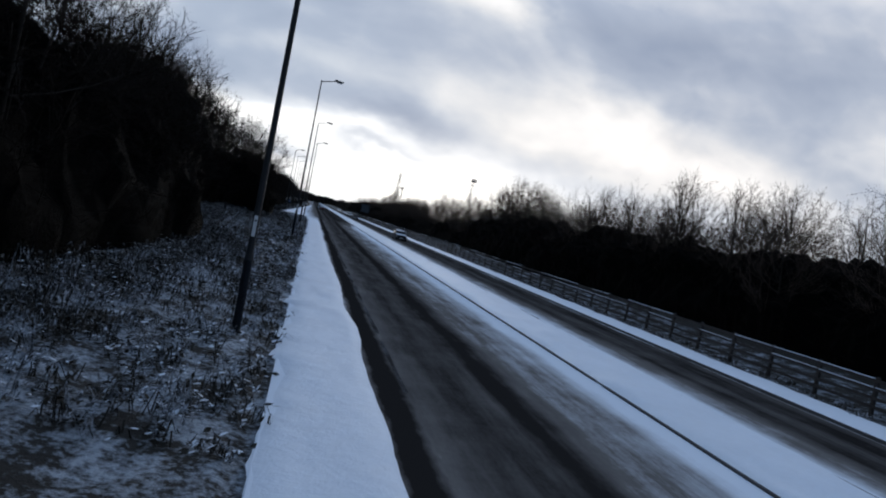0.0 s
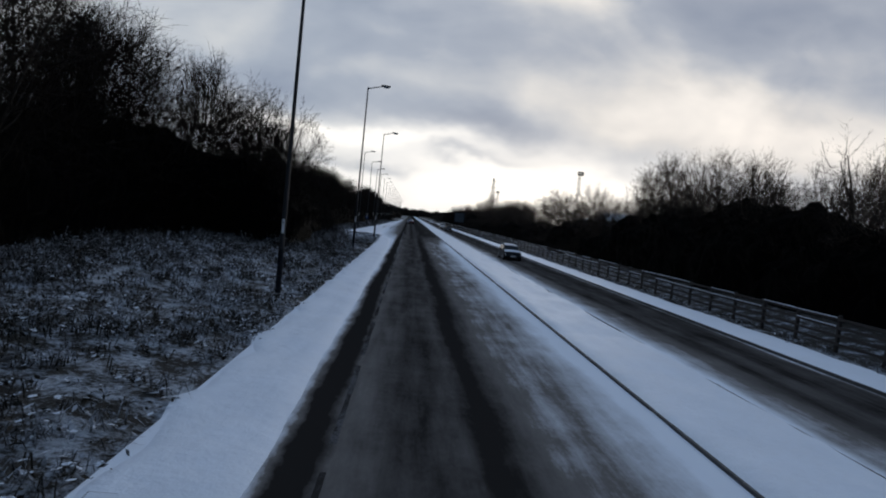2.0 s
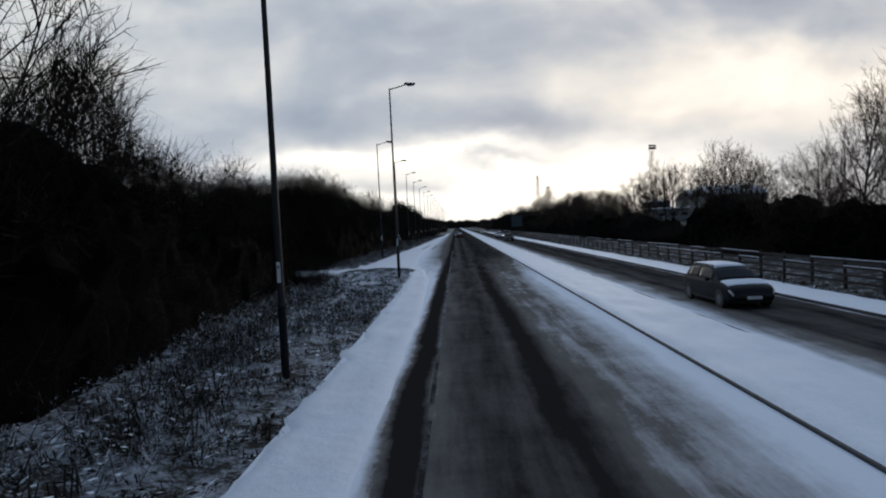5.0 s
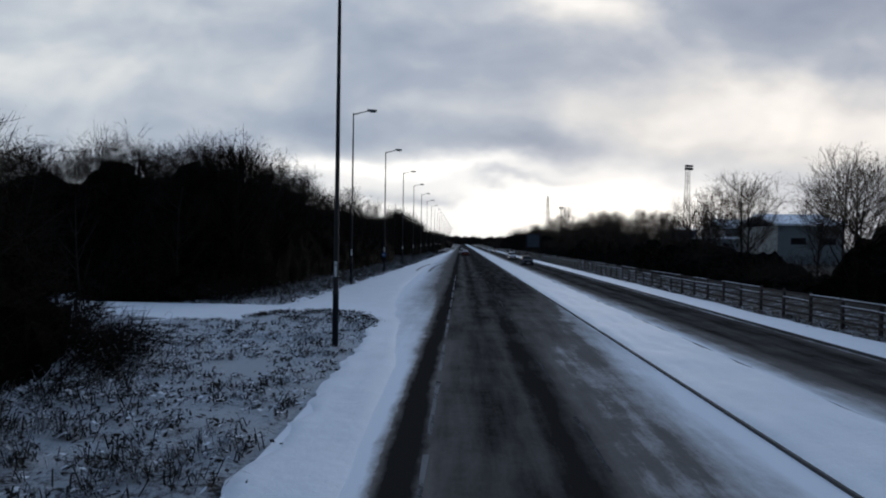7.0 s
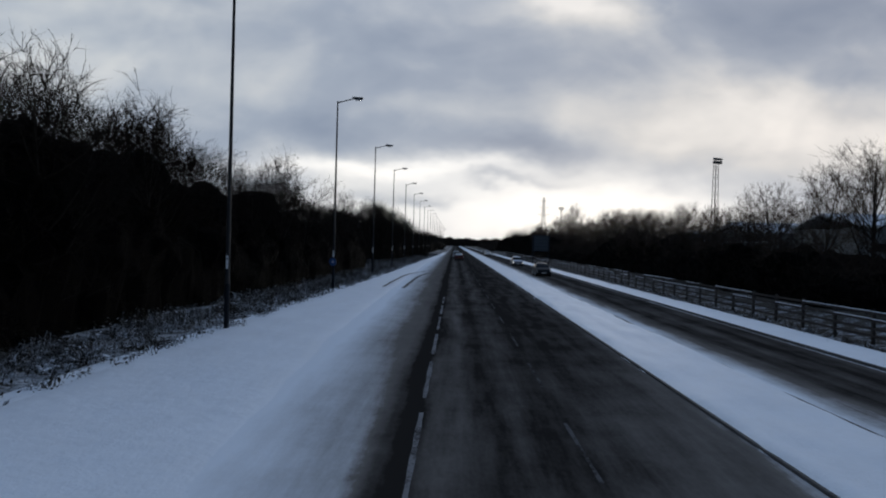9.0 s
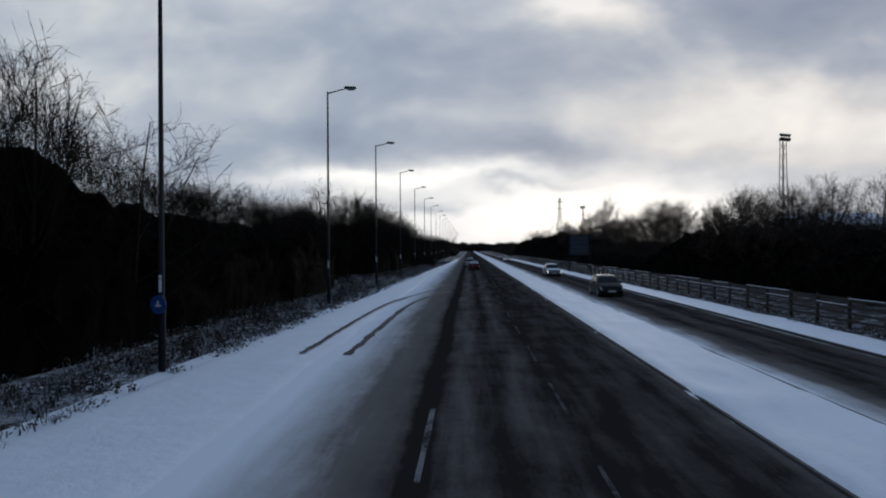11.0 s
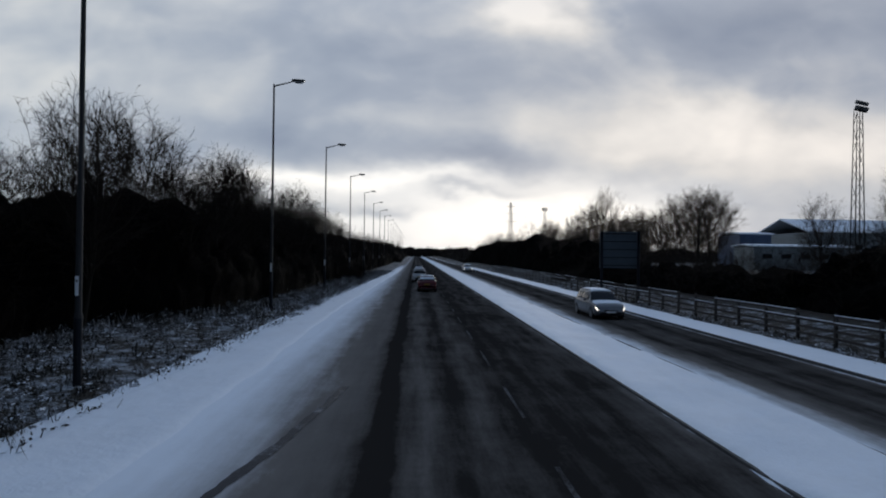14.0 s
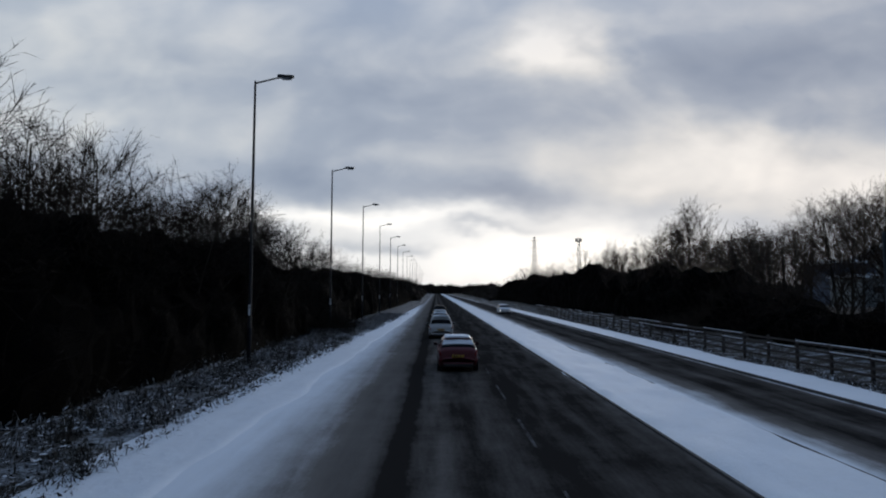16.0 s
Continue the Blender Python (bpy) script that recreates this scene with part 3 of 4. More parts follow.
def plant(kinds, x, y, size, group, which=None):
    src = kinds[rt.randrange(len(kinds)) if which is None else which]
    m = pose(x, y, gz(x, y) - 0.05, rt.uniform(-4, 4), rt.uniform(-4, 4), rt.uniform(0, 360))
    wide = size * rt.uniform(0.9, 1.15)
    ob = copy_thing(src, m @ Matrix.Diagonal((wide, wide, size, 1)))
    ob["group"] = group
    return ob


# height of the crowns along each belt, in metres
TALL_L = [(-60, 10.6), (28, 10.6), (36, 11.4), (48, 12.8), (60, 12.2), (72, 10.6), (90, 9.6), (98, 7.5), (118, 7.5), (124, 9.1), (140, 9.7), (150, 9.3), (158, 9.0), (166, 8.8), (176, 8.2), (184, 8.2), (196, 9.2), (215, 9.4), (222, 8.4), (236, 9.4), (248, 10), (262, 8.6), (300, 9), (600, 9.5)]
y = 1.0
while y < 400:
    front = lerp_table(HEDGE_L, y)
    for row in range(2 if y < 250 else 1):
        x = front - 2.4 - row * 4.0 - rt.uniform(0, 2.5)
        plant(LOW if y > 285 or y < -2 or row else KINDS_L, x, y + rt.uniform(-1.5, 1.5), lerp_table(TALL_L, y) * rt.uniform(0.72, 1.06), "trees along the nearside scrub")
    y += rt.uniform(4.4, 6.4) if y < 250 else rt.uniform(7, 10)
TALL_R = [(-60, 10), (50, 10.5), (68, 10.5), (80, 11), (92, 11), (99, 7), (120, 8), (124, 9.0), (127, 2.6), (138, 3.4), (143, 5.4), (152, 5.8), (158, 7), (172, 7.2), (186, 8.0), (200, 8.2), (213, 8.0), (217, 4.6), (252, 5.2), (260, 8.6), (276, 10.2), (292, 11.2), (330, 11.6), (700, 11)]
y = 14.0
while y < 400:
    for row in range(3 if y < 96 else 2 if y < 320 else 1):
        x = 23.5 + row * 4.5 + rt.uniform(0, 4)
        if lerp_table(TALL_R, y) < 6.2:
            continue
        plant(LOW if y > 300 or y < 6 or row > 1 else KINDS_S if rt.random() < (0.6 if y < 100 else 0.35) else KINDS_R, x, y + rt.uniform(-1.5, 1.5), lerp_table(TALL_R, y) * rt.uniform(0.72, 1.05) * (1 + 0.12 * row), "trees behind the rail fence")
    y += rt.uniform(5.2, 7.2) if y < 320 else rt.uniform(7, 11)
# single trees that stand out of the belts
for x, y, s, k in ((37, 111.5, 15.5, 0), (34, 115, 13, 1), (33.5, 160, 12.0, 0), (31.5, 163, 10.6, 1), (35.5, 163, 11.2, 1), (33.5, 176, 10.5, 0), (38, 259, 12.5, 0), (41, 262, 12, 1), (35.3, 292, 15.8, 1), (33, 289, 13, 0), (43.4, 271, 13.5, 0), (40, 268, 12.5, 0), (46, 273, 13.5, 0), (38, 280, 11.5, 1), (41, 279, 11, 0), (36, 145, 12.6, 0), (38.5, 147, 11.5, 0), (34, 145.5, 9.5, 1), (40, 205, 9.8, 1), (43, 196, 9.8, 0), (31, 190, 9.2, 0), (27, 196, 8.4, 1), (33, 199, 9.4, 0), (29, 204, 9, 0), (36, 208, 10.2, 1), (30, 211, 8.6, 1), (26, 187, 7.6, 1)):
    plant(KINDS_S, x, y, s, "trees behind the rail fence", k)
for x, y, s, k in ((30, 262, 7.6, 1), (35, 266, 9.2, 0), (29, 270, 8.2, 1), (36, 275, 9.6, 0), (31, 279, 8.6, 1), (37, 287, 10.2, 0), (29, 285, 8.4, 2), (41, 283, 10.0, 0), (26, 276, 7.4, 1), (48, 279, 10.5, 0), (27, 294, 8.8, 0), (34, 270, 9.6, 2), (37, 281, 10.6, 2), (33, 283, 10.0, 2), (39, 273, 10.6, 2), (42, 276, 11.0, 2), (35, 278, 9.8, 2)):
    plant(KINDS_R, x, y, s, "trees behind the rail fence", k)
for x, y, s, k in ((-14.4, 248, 10.9, 1), (-19.7, 218, 12.3, 0), (-17, 76, 13.5, 2), (-19, 62, 13, 0), (-16, 232, 10.5, 2), (-14, 124, 9.5, 0), (-15.5, 129, 10, 2), (-13.5, 137, 9.6, 0)):
    plant(KINDS_L, x, y, s, "trees along the nearside scrub", k)


for x, y, s in ((-17.5, 38, 10.5), (-18.5, 43, 11.5), (-18, 48, 12.5), (-20.5, 52, 13), (-18.2, 55, 12.5), (-21, 58, 13.5), (-18, 61, 13), (-16.5, 65, 12.5), (-14.5, 69, 12), (-19, 66, 13.5), (-12.5, 74, 11.5), (-16, 80, 11.5), (-14.5, 86, 10.5), (-14, 124, 9.8), (-13.6, 131, 9.5), (-14.5, 139, 9.5), (-13.6, 246, 10.6), (-15, 226, 11), (-13.4, 221, 10), (-16, 236, 10.8), (-13.5, 204, 9.8), (-14.5, 211, 10.2)):
    plant(KINDS_D, x, y, s, "trees along the nearside scrub", 0)


def thicket(name, front, depth, y0, y1, tall, material, label, count, seed, sgn):
    """A dense scrub: a tangled mass, its inner shade put into a near-black colour, under a thick coat of twigs."""
    rng = random.Random(seed)
    ys3, cols = steps(y0, y1, 0.5), 24
    vs, fs = [], []

    def surface(u, y, core=0.0):
        f, h = front(y), tall(y) * min(1, 0.12 + (y - y0) / 5, 0.12 + (y1 - y) / 5)
        h *= 0.95 + 0.30 * noise.noise((seed, y * 0.22, 4)) + 0.08 * noise.noise((seed, y * 0.75, 6))
        a = u * math.pi * 0.62
        x = f + sgn * (depth * (1 - math.cos(a)) * 0.75 + core)
        z = h * math.sin(min(a, math.pi / 2)) ** 0.7
        p = Vector((x, y, z))
        lump = noise.noise(p * 0.33 + Vector((seed, 0, 0))) * 1.3 + noise.noise(p * 0.9) * 0.6 + noise.noise(p * 2.3) * 0.3
        out = Vector((-sgn * math.cos(a), 0, math.sin(a)))
        p += out * lump * (0.35 + 0.65 * min(u * 3, 1))
        p.z = max(p.z - core * u, -0.1)
        return p

    for y in ys3:
        for i in range(cols + 1):
            p = surface(i / cols, y + rng.uniform(-0.2, 0.2), 1.5)
            if 0 < i:
                p += Vector((rng.gauss(0, 0.08), 0, rng.gauss(0, 0.12)))
            p.z = max(p.z, -0.1)
            vs.append(p)
    n = cols + 1
    for j in range(len(ys3) - 1):
        for i in range(cols):
            fs.append((j * n + i, j * n + i + 1, (j + 1) * n + i + 1, (j + 1) * n + i))
    ob = empty(name)
    link_mesh("scrub", vs, fs, SHADED_CORE, ob, smooth=True)
    tv, tf = [], []
    for _ in range(count):
        y = y0 + (y1 - y0) * rng.random()
        crest = rng.random() < 0.72
        u = rng.uniform(0.48, 0.86) if crest else rng.random()
        p = surface(u, y, 0.6 * rng.random())
        out = Vector((-sgn * (1 - u) * 0.7, rng.gauss(0, 0.6), 0.45 + u)).normalized()
        d = jitter(out, 0.5, rng)
        ln = rng.uniform(0.7, 1.7) * (1 + 0.5 * noise.noise(p * 0.5)) if crest else rng.uniform(0.6, 1.5) * (0.7 + 0.5 * u)
        q = p + d * ln * 0.55
        r = q + jitter(d, 0.25, rng) * ln * 0.45
        blade(tv, tf, p - d * 0.3, q, 0.011, rng)
        blade(tv, tf, q, r, 0.007, rng)
        for _k in range(4):
            at = q.lerp(r, rng.uniform(-0.9, 0.95))
            spike(tv, tf, at, at + jitter(d, 0.7, rng) * ln * rng.uniform(0.2, 0.45), 0.006, rng)
    for k in range(1500):                               # loose twigs and arching canes that round off both ends
        late = rng.random() < 0.7
        y = y1 - abs(rng.gauss(0, 2.6)) if late else y0 + abs(rng.gauss(0, 2.6))
        if k % 3:
            p = surface(rng.uniform(0.02, 0.9), y, rng.uniform(0.2, 1.5))
            d = jitter(Vector((-sgn * 0.7, 0.6 if late else -0.6, 0.5)), 0.5, rng)
            ln = rng.uniform(0.5, 1.5)
            q = p + d * ln * 0.6
            blade(tv, tf, p - d * 0.6, q, 0.013, rng)
        else:
            p = Vector((front(y) - sgn * rng.gauss(-0.3, 0.6), y, -0.05))
            d = jitter(Vector((-sgn * 0.5, 0.4 if late else -0.4, 0.9)), 0.35, rng)
            ln = rng.uniform(0.8, 2.2)
            q = p + d * ln * 0.7
            blade(tv, tf, p, q, 0.012, rng)
            blade(tv, tf, q, q + (d + Vector((-sgn * 0.6, 0, -0.9))).normalized() * ln * 0.4, 0.009, rng)
        for _k in range(8):
            at = p.lerp(q, rng.uniform(0.1, 1.0))
            spike(tv, tf, at, at + jitter(d, 0.8, rng) * ln * rng.uniform(0.15, 0.45), 0.010, rng)
    for _ in range(int(count * 1.2)):                   # short tangled stuff that closes the crest
        p = surface(rng.uniform(0.3, 0.95), y0 + (y1 - y0) * rng.random(), rng.uniform(0.35, 1.6))
        d = jitter(Vector((0, 0, 0.35)), 1.0, rng)
        ln = rng.uniform(0.35, 0.9)
        spike(tv, tf, p - d * ln * 0.4, p + d * ln * 0.6, rng.uniform(0.008, 0.02), rng)
    link_mesh("twigs", tv, tf, material, ob)
    return tagged(ob, label, "hedge", kind="stuff")


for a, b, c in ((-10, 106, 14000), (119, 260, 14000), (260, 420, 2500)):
    thicket("thicket", lambda y: lerp_table(HEDGE_L, y), 7.0, a, b, lambda y: lerp_table([(40, 0.74), (58, 0.64), (85, 0.64), (100, 0.74), (119, 0.88), (146, 0.84), (160, 0.76)], y) * lerp_table(TALL_L, y), TWIG, "dense leafless scrub and brambles along the road, core painted dark for shade", c, a * 0.1, -1)
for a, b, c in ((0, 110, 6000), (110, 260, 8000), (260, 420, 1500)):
    thicket("thicket", lambda y: 20.4 + 0.8 * math.sin(y * 0.07), 8.0, a, b, lambda y: 0.67 * lerp_table(TALL_R, y), SHADED_SCRUB, "dense leafless scrub behind the rail fence, core painted dark for shade", c, 40 + a * 0.1, 1)


side = thicket("thicket", lambda y: 0.0, 7.0, 0, 36, lambda y: 8.8, TWIG, "dense leafless scrub along the side road, core painted dark for shade", 5500, 77, 1)
side.matrix_world = pose(-12.5, 121.6, 0, 0, 0, 90)
for i in range(12):
    plant(KINDS_L, -13.5 - i * 2.6 + rt.uniform(-1, 1), 125.5 + rt.uniform(-1, 4), rt.uniform(8.4, 10.4), "trees along the side road")
for i, src in enumerate(KINDS_L + KINDS_R + KINDS_S + KINDS_D + LOW):          # the pattern trees take a place of their own in the belts
    px, py = (28.0 + i, -20.0 - 6 * i) if i >= len(KINDS_L) else (-16.0 - i, -30.0 - 6 * i)
    src.matrix_world = pose(px, py, gz(px, py) - 0.05, 0, 0, 40 * i) @ Matrix.Diagonal((9, 9, 9, 1))


def woods(name, x0, y0, x1, y1, tall, n, seed, label):
    """Far woods: a lumpy dark belt with a ragged top of branchwork."""
    rng = random.Random(seed)
    vs, fs = [], []
    along = Vector((x1 - x0, y1 - y0, 0))
    m, side = max(2, int(along.length / 2.5)), Vector((along.y, -along.x, 0)).normalized()

    def height(p):
        return tall * (0.62 + 0.34 * noise.noise((p.x * 0.03, p.y * 0.03, seed)) + 0.24 * noise.noise((p.x * 0.11, p.y * 0.11, seed)))

    for i in range(m + 1):
        p = Vector((x0, y0, 0)) + along * i / m
        h = height(p) * min(1, 0.4 + i / 4, 0.4 + (m - i) / 4)
        for u, z in ((-4.5, -0.3), (-4, 0.55), (-2, 0.92), (1, 1.0), (4, 0.6), (5, -0.3)):
            q = p + side * (u + rng.gauss(0, 0.5))
            vs.append(Vector((q.x, q.y, z * h + rng.gauss(0, 0.25) if z > 0 else -0.3)))
    for i in range(m):
        for j in range(5):
            fs.append((i * 6 + j, i * 6 + j + 1, i * 6 + j + 7, i * 6 + j + 6))
    for _ in range(n * 4):
        p = Vector((x0, y0, 0)) + along * rng.random() + side * rng.gauss(0, 2)
        h = height(p)
        w = rng.uniform(0.06, 0.16)
        foot = p + Vector((0, 0, h * 0.6))
        strand(vs, fs, foot, foot + Vector((rng.gauss(0, 0.8), rng.gauss(0, 0.8), h * rng.uniform(0.3, 0.62))), w, w * 0.3, 3)
    return tagged(link_mesh(name, vs, fs, TWIG), label, "woods", kind="stuff")


woods("far_woods", -12, 420, -16, 900, 9, 900, 1, "far dark leafless belt of trees beside the road")
woods("far_woods", 24, 430, 34, 900, 9, 900, 2, "far dark leafless belt of trees behind the fence")
woods("far_woods", -240, 960, 260, 1000, 16, 1400, 3, "far dark wood closing the end of the road")
woods("far_woods", 30, 400, 260, 620, 11, 900, 4, "far dark leafless trees beyond the fields")

# ---- rough grass ----
def tufts(name, region, n, seed, tall, label, white=3, wide=0.16):
    """Dead tussocks: drooping blades in clumps, with small pads of snow caught on them."""
    rng = random.Random(seed)
    vs, fs, ws, wf = [], [], [], []
    done = 0
    while done < n:
        x, y = region(rng)
        clump = noise.noise((x * 0.55, y * 0.55, seed)) + 0.5 * noise.noise((x * 1.6, y * 1.6, seed))
        if clump < rng.uniform(-0.7, 0.35):
            continue
        done += 1
        z = ground_height(x, y) - 0.02
        h = tall * rng.uniform(0.5, 1.2) * (1 + 0.8 * max(clump, 0))
        spread = wide * rng.uniform(0.6, 1.4)
        for _k in range(4):
            a = rng.uniform(0, 2 * math.pi)
            w = Vector((-math.sin(a), math.cos(a), 0)) * rng.uniform(0.008, 0.016)
            out = Vector((math.cos(a), math.sin(a), 0)) * rng.uniform(0.3, 1.5) * h * 0.8
            p = Vector((x + rng.gauss(0, spread * 0.6), y + rng.gauss(0, spread * 0.6), z))
            mid = p + out * 0.5 + Vector((0, 0, h * rng.uniform(0.5, 0.9)))
            tip = p + out * 1.3 + Vector((0, 0, h * rng.uniform(0.1, 0.8)))
            b = len(vs)
            vs.extend((p - w, p + w, mid + w * 0.8, mid - w * 0.8, tip))
            fs.extend(((b, b + 1, b + 2, b + 3), (b + 3, b + 2, b + 4)))
        for _k in range(7):                             # bramble and dock leaves
            c = Vector((x + rng.gauss(0, spread * 1.1), y + rng.gauss(0, spread * 1.1), z + h * rng.uniform(0.1, 0.75)))
            e = Vector((rng.gauss(0, 1), rng.gauss(0, 1), rng.gauss(0, 0.5))).normalized() * rng.uniform(0.03, 0.085)
            w = e.cross(Vector((rng.gauss(0, 0.6), rng.gauss(0, 0.6), 1))).normalized() * e.length * rng.uniform(0.35, 0.6)
            b = len(vs)
            vs.extend((c - e, c + w, c + e * 1.2, c - w))
            fs.append((b, b + 1, b + 2, b + 3))
        for _k in range(white if rng.random() < 0.9 * (0.55 + noise.noise((x * 0.35, y * 0.35, 9)) + 0.6 * noise.noise((x * 1.1, y * 1.1, 9))) else 0):
            c = Vector((x + rng.gauss(0, spread), y + rng.gauss(0, spread), z + h * rng.uniform(0.1, 0.6)))
            r, turn = rng.uniform(0.012, 0.042), rng.uniform(0, 6)
            tilt = Vector((rng.gauss(0, 0.35), rng.gauss(0, 0.35), 1)).normalized()
            e1 = tilt.orthogonal().normalized()
            e2 = tilt.cross(e1)
            b = len(ws)
            ws.append(c + tilt * r * 0.3)
            for i in range(5):
                t = turn + i * math.pi / 2.5
                ws.append(c + (e1 * math.cos(t) * 2.2 + e2 * math.sin(t)) * r * rng.uniform(0.6, 1.25))
            wf.extend((b, b + 1 + i, b + 1 + (i + 1) % 5) for i in range(5))
    ob = empty(name)
    link_mesh("blades", vs, fs, GRASS, ob)
    link_mesh("snow_pads", ws, wf, SNOWCAP, ob, "small pads of snow caught in the grass", smooth=True)
    return tagged(ob, label, "grass", kind="stuff")


tufts("rough_grass", lambda r: (r.uniform(-15.5, -3.4), r.uniform(4, 98)), 8000, 21, 0.34, "dead tussocky grass dusted with snow on the verge")


def island_grass(r):
    if r.random() < 0.68:
        return r.uniform(-12.0, -3.6), r.uniform(98, 112.0)
    a = r.uniform(-0.1, 2.8)
    k = r.gauss(0.90, 0.05) if r.random() < 0.6 else math.sqrt(r.random()) * 0.95
    return -6.6 + 3.05 * k * math.cos(a), 111.5 + 4.7 * k * math.sin(a)


tufts("rough_grass", island_grass, 1000, 22, 0.17, "dead grass dusted with snow on the corner island", 5)


def hedge_foot(r):
    y = r.uniform(4, 103)
    return lerp_table(HEDGE_L, y) + r.gauss(0.3, 0.7), y


tufts("rough_grass", hedge_foot, 1700, 25, 0.62, "tall dead grass and bramble at the foot of the scrub", 2, 0.3)


def hedge_foot_far(r):
    y = r.uniform(120, 262)
    return lerp_table(HEDGE_L, y) + r.gauss(0.15, 0.45), y


tufts("rough_grass", hedge_foot_far, 1700, 26, 0.62, "tall dead grass and bramble under the hedge", 2, 0.3)


def strip_left(r):
    y = r.uniform(118.5, 300)
    e, h = lerp_table(LEFT_EDGE, y), lerp_table(HEDGE_L, y)
    return r.uniform(min(h - 0.6, e), e + 0.25), y


tufts("rough_grass", strip_left, 4400, 23, 0.34, "dead grass dusted with snow under the hedge", 4)
tufts("rough_grass", lambda r: (r.uniform(15.2, 16.9), r.uniform(0, 300)), 1800, 24, 0.22, "dead grass dusted with snow along the rail fence", 1)


# ---- street lamps ----
def street_lamp():
    ob = empty("street_lamp")
    part("column", tube(0.085, 0.05, (0, 0, 1.6), (0, 0, 13.4), 10), GALV, ob, smooth=False)
    part("base_section", tube(0.104, 0.100, (0, 0, -0.4), (0, 0, 1.75), 12), GALV_DK, ob, "dark painted lower section")
    part("collar", tube(0.115, 0.09, (0, 0, 1.72), (0, 0, 1.86), 12), GALV, ob)
    door = part("access_door", box(0.11, 0.02, 0.55, (0.0, -0.106, 0.75), 0.006), GALV_DK, ob)
    part("latch", box(0.02, 0.012, 0.03, (0.03, -0.119, 0.75)), TRIM, door)
    part("bracket_arm", tube(0.045, 0.035, (-0.03, 0, 13.36), (1.15, 0, 13.66), 8), GALV, ob)
    part("cap", tube(0.06, 0.03, (0, 0, 13.38), (0, 0, 13.5), 10), GALV, ob)
    bm = box(0.78, 0.30, 0.16, (1.45, 0, 13.72), 0.05)
    for v in bm.verts:
        if v.co.x > 1.6 and v.co.z > 13.75:
            v.co.z -= 0.05
    head = part("lantern", bm, LANTERN, ob, "grey lantern head")
    part("bowl", box(0.50, 0.24, 0.10, (1.50, 0, 13.61), 0.04), BOWL, head, "pale lamp bowl")
    part("marker_plate", box(0.085, 0.012, 0.50, (0.0, -0.094, 2.55), 0.003), PLATE, ob, "white vertical marker plate")
    part("plate_mark", box(0.04, 0.006, 0.06, (0.0, -0.102, 2.68)), TRIM, ob, "dark bar on the plate")
    return tagged(ob, "tall grey steel street lamp with a single arm", "street lamp", "street lamps along the road")


lamp = street_lamp()
LAMPS = [(-4.37, 11.1), (-4.3, 49.2), (-4.28, 77.9), (-4.2, 106.5), (-8.7, 134.0), (-8.7, 154.3), (-8.7, 175.1), (-8.7, 194.9), (-8.7, 215.5), (-8.7, 236.6), (-8.7, 258.1), (-8.7, 279.6)]
LAMPS += [(-8.7, 279.6 + 21.5 * i) for i in range(1, 15)]
for i, (x, y) in enumerate(LAMPS):
    m = pose(x, y, gz(x, y), 0, 0, rt.uniform(-4, 4))
    if i == 0:
        lamp.matrix_world = m
    else:
        copy_thing(lamp, m)

BLUE = plain("blue_sign_face", (0.02, 0.07, 0.22), 0.4, 0, 0.15)


def round_sign():
    ob = empty("round_sign")
    c = bmesh.new()
    bmesh.ops.create_cone(c, cap_ends=True, segments=28, radius1=0.27, radius2=0.27, depth=0.02)
    bmesh.ops.transform(c, matrix=pose(0, -0.15, 0, 90, 0, 0), verts=c.verts)
    face = part("disc", c, BLUE, ob, "blue round sign face")
    part("mark", box(0.20, 0.008, 0.05, (0, -0.164, -0.03)), PLATE, face, "white bar")
    part("mark", box(0.05, 0.008, 0.16, (0, -0.165, 0.03)), PLATE, face, "white bar")
    part("clamp", box(0.22, 0.24, 0.05, (0, -0.02, 0.0), 0.01), GALV, ob)
    return tagged(ob, "small blue round sign clamped to a street lamp", "road sign")


round_sign().matrix_world = pose(-8.7, 154.3, gz(-8.7, 154.3) + 1.95, 0, 0, -12)

# ---- post and rail fence ----
def fence_run():
    ob = empty("fence")
    post = box(0.12, 0.12, 1.75, (0, 0, 0), 0.01)
    pm = bpy.data.meshes.new("post")
    post.to_mesh(pm)
    post.free()
    pm.materials.append(WOOD)
    rm = bpy.data.meshes.new("rail")
    rail = box(0.045, 2.42, 0.10, (0, 0, 0), 0.008)
    rail.to_mesh(rm)
    rail.free()
    rm.materials.append(WOOD)
    cap = box(0.055, 2.30, 0.022, (0, 0, 0.06), 0.008)
    cm = bpy.data.meshes.new("rail_snow")
    cap.to_mesh(cm)
    cap.free()
    cm.materials.append(SNOWCAP)
    rr = random.Random(3)
    for i in range(10):
        p = new("post", pm)
        p.parent = ob
        p.matrix_local = pose(rr.uniform(-0.02, 0.02), i * 2.4, 0.48 + rr.uniform(-0.03, 0.03), rr.uniform(-1.5, 1.5), rr.uniform(-2, 2), rr.uniform(-5, 5))
        for z in (0.30, 0.61, 0.92, 1.22):
            r = new("rail", rm)
            r.parent = ob
            r.matrix_local = pose(-0.085, i * 2.4 + 1.2, z + rr.uniform(-0.015, 0.015), rr.uniform(-0.5, 0.5), 0, 0)
            if z > 0.9 and rr.random() < 0.6:
                c = new("rail_snow", cm)
                c.parent = r
                c["label"] = "thin line of snow on the rail"
    return tagged(ob, "weathered wooden post and four-rail fence along the verge", "fence", "fence runs")


fence = fence_run()
fence.matrix_world = pose(16.6, -28, 0)
for i in range(1, 14):
    copy_thing(fence, pose(16.6, -28 + 24 * i, 0))

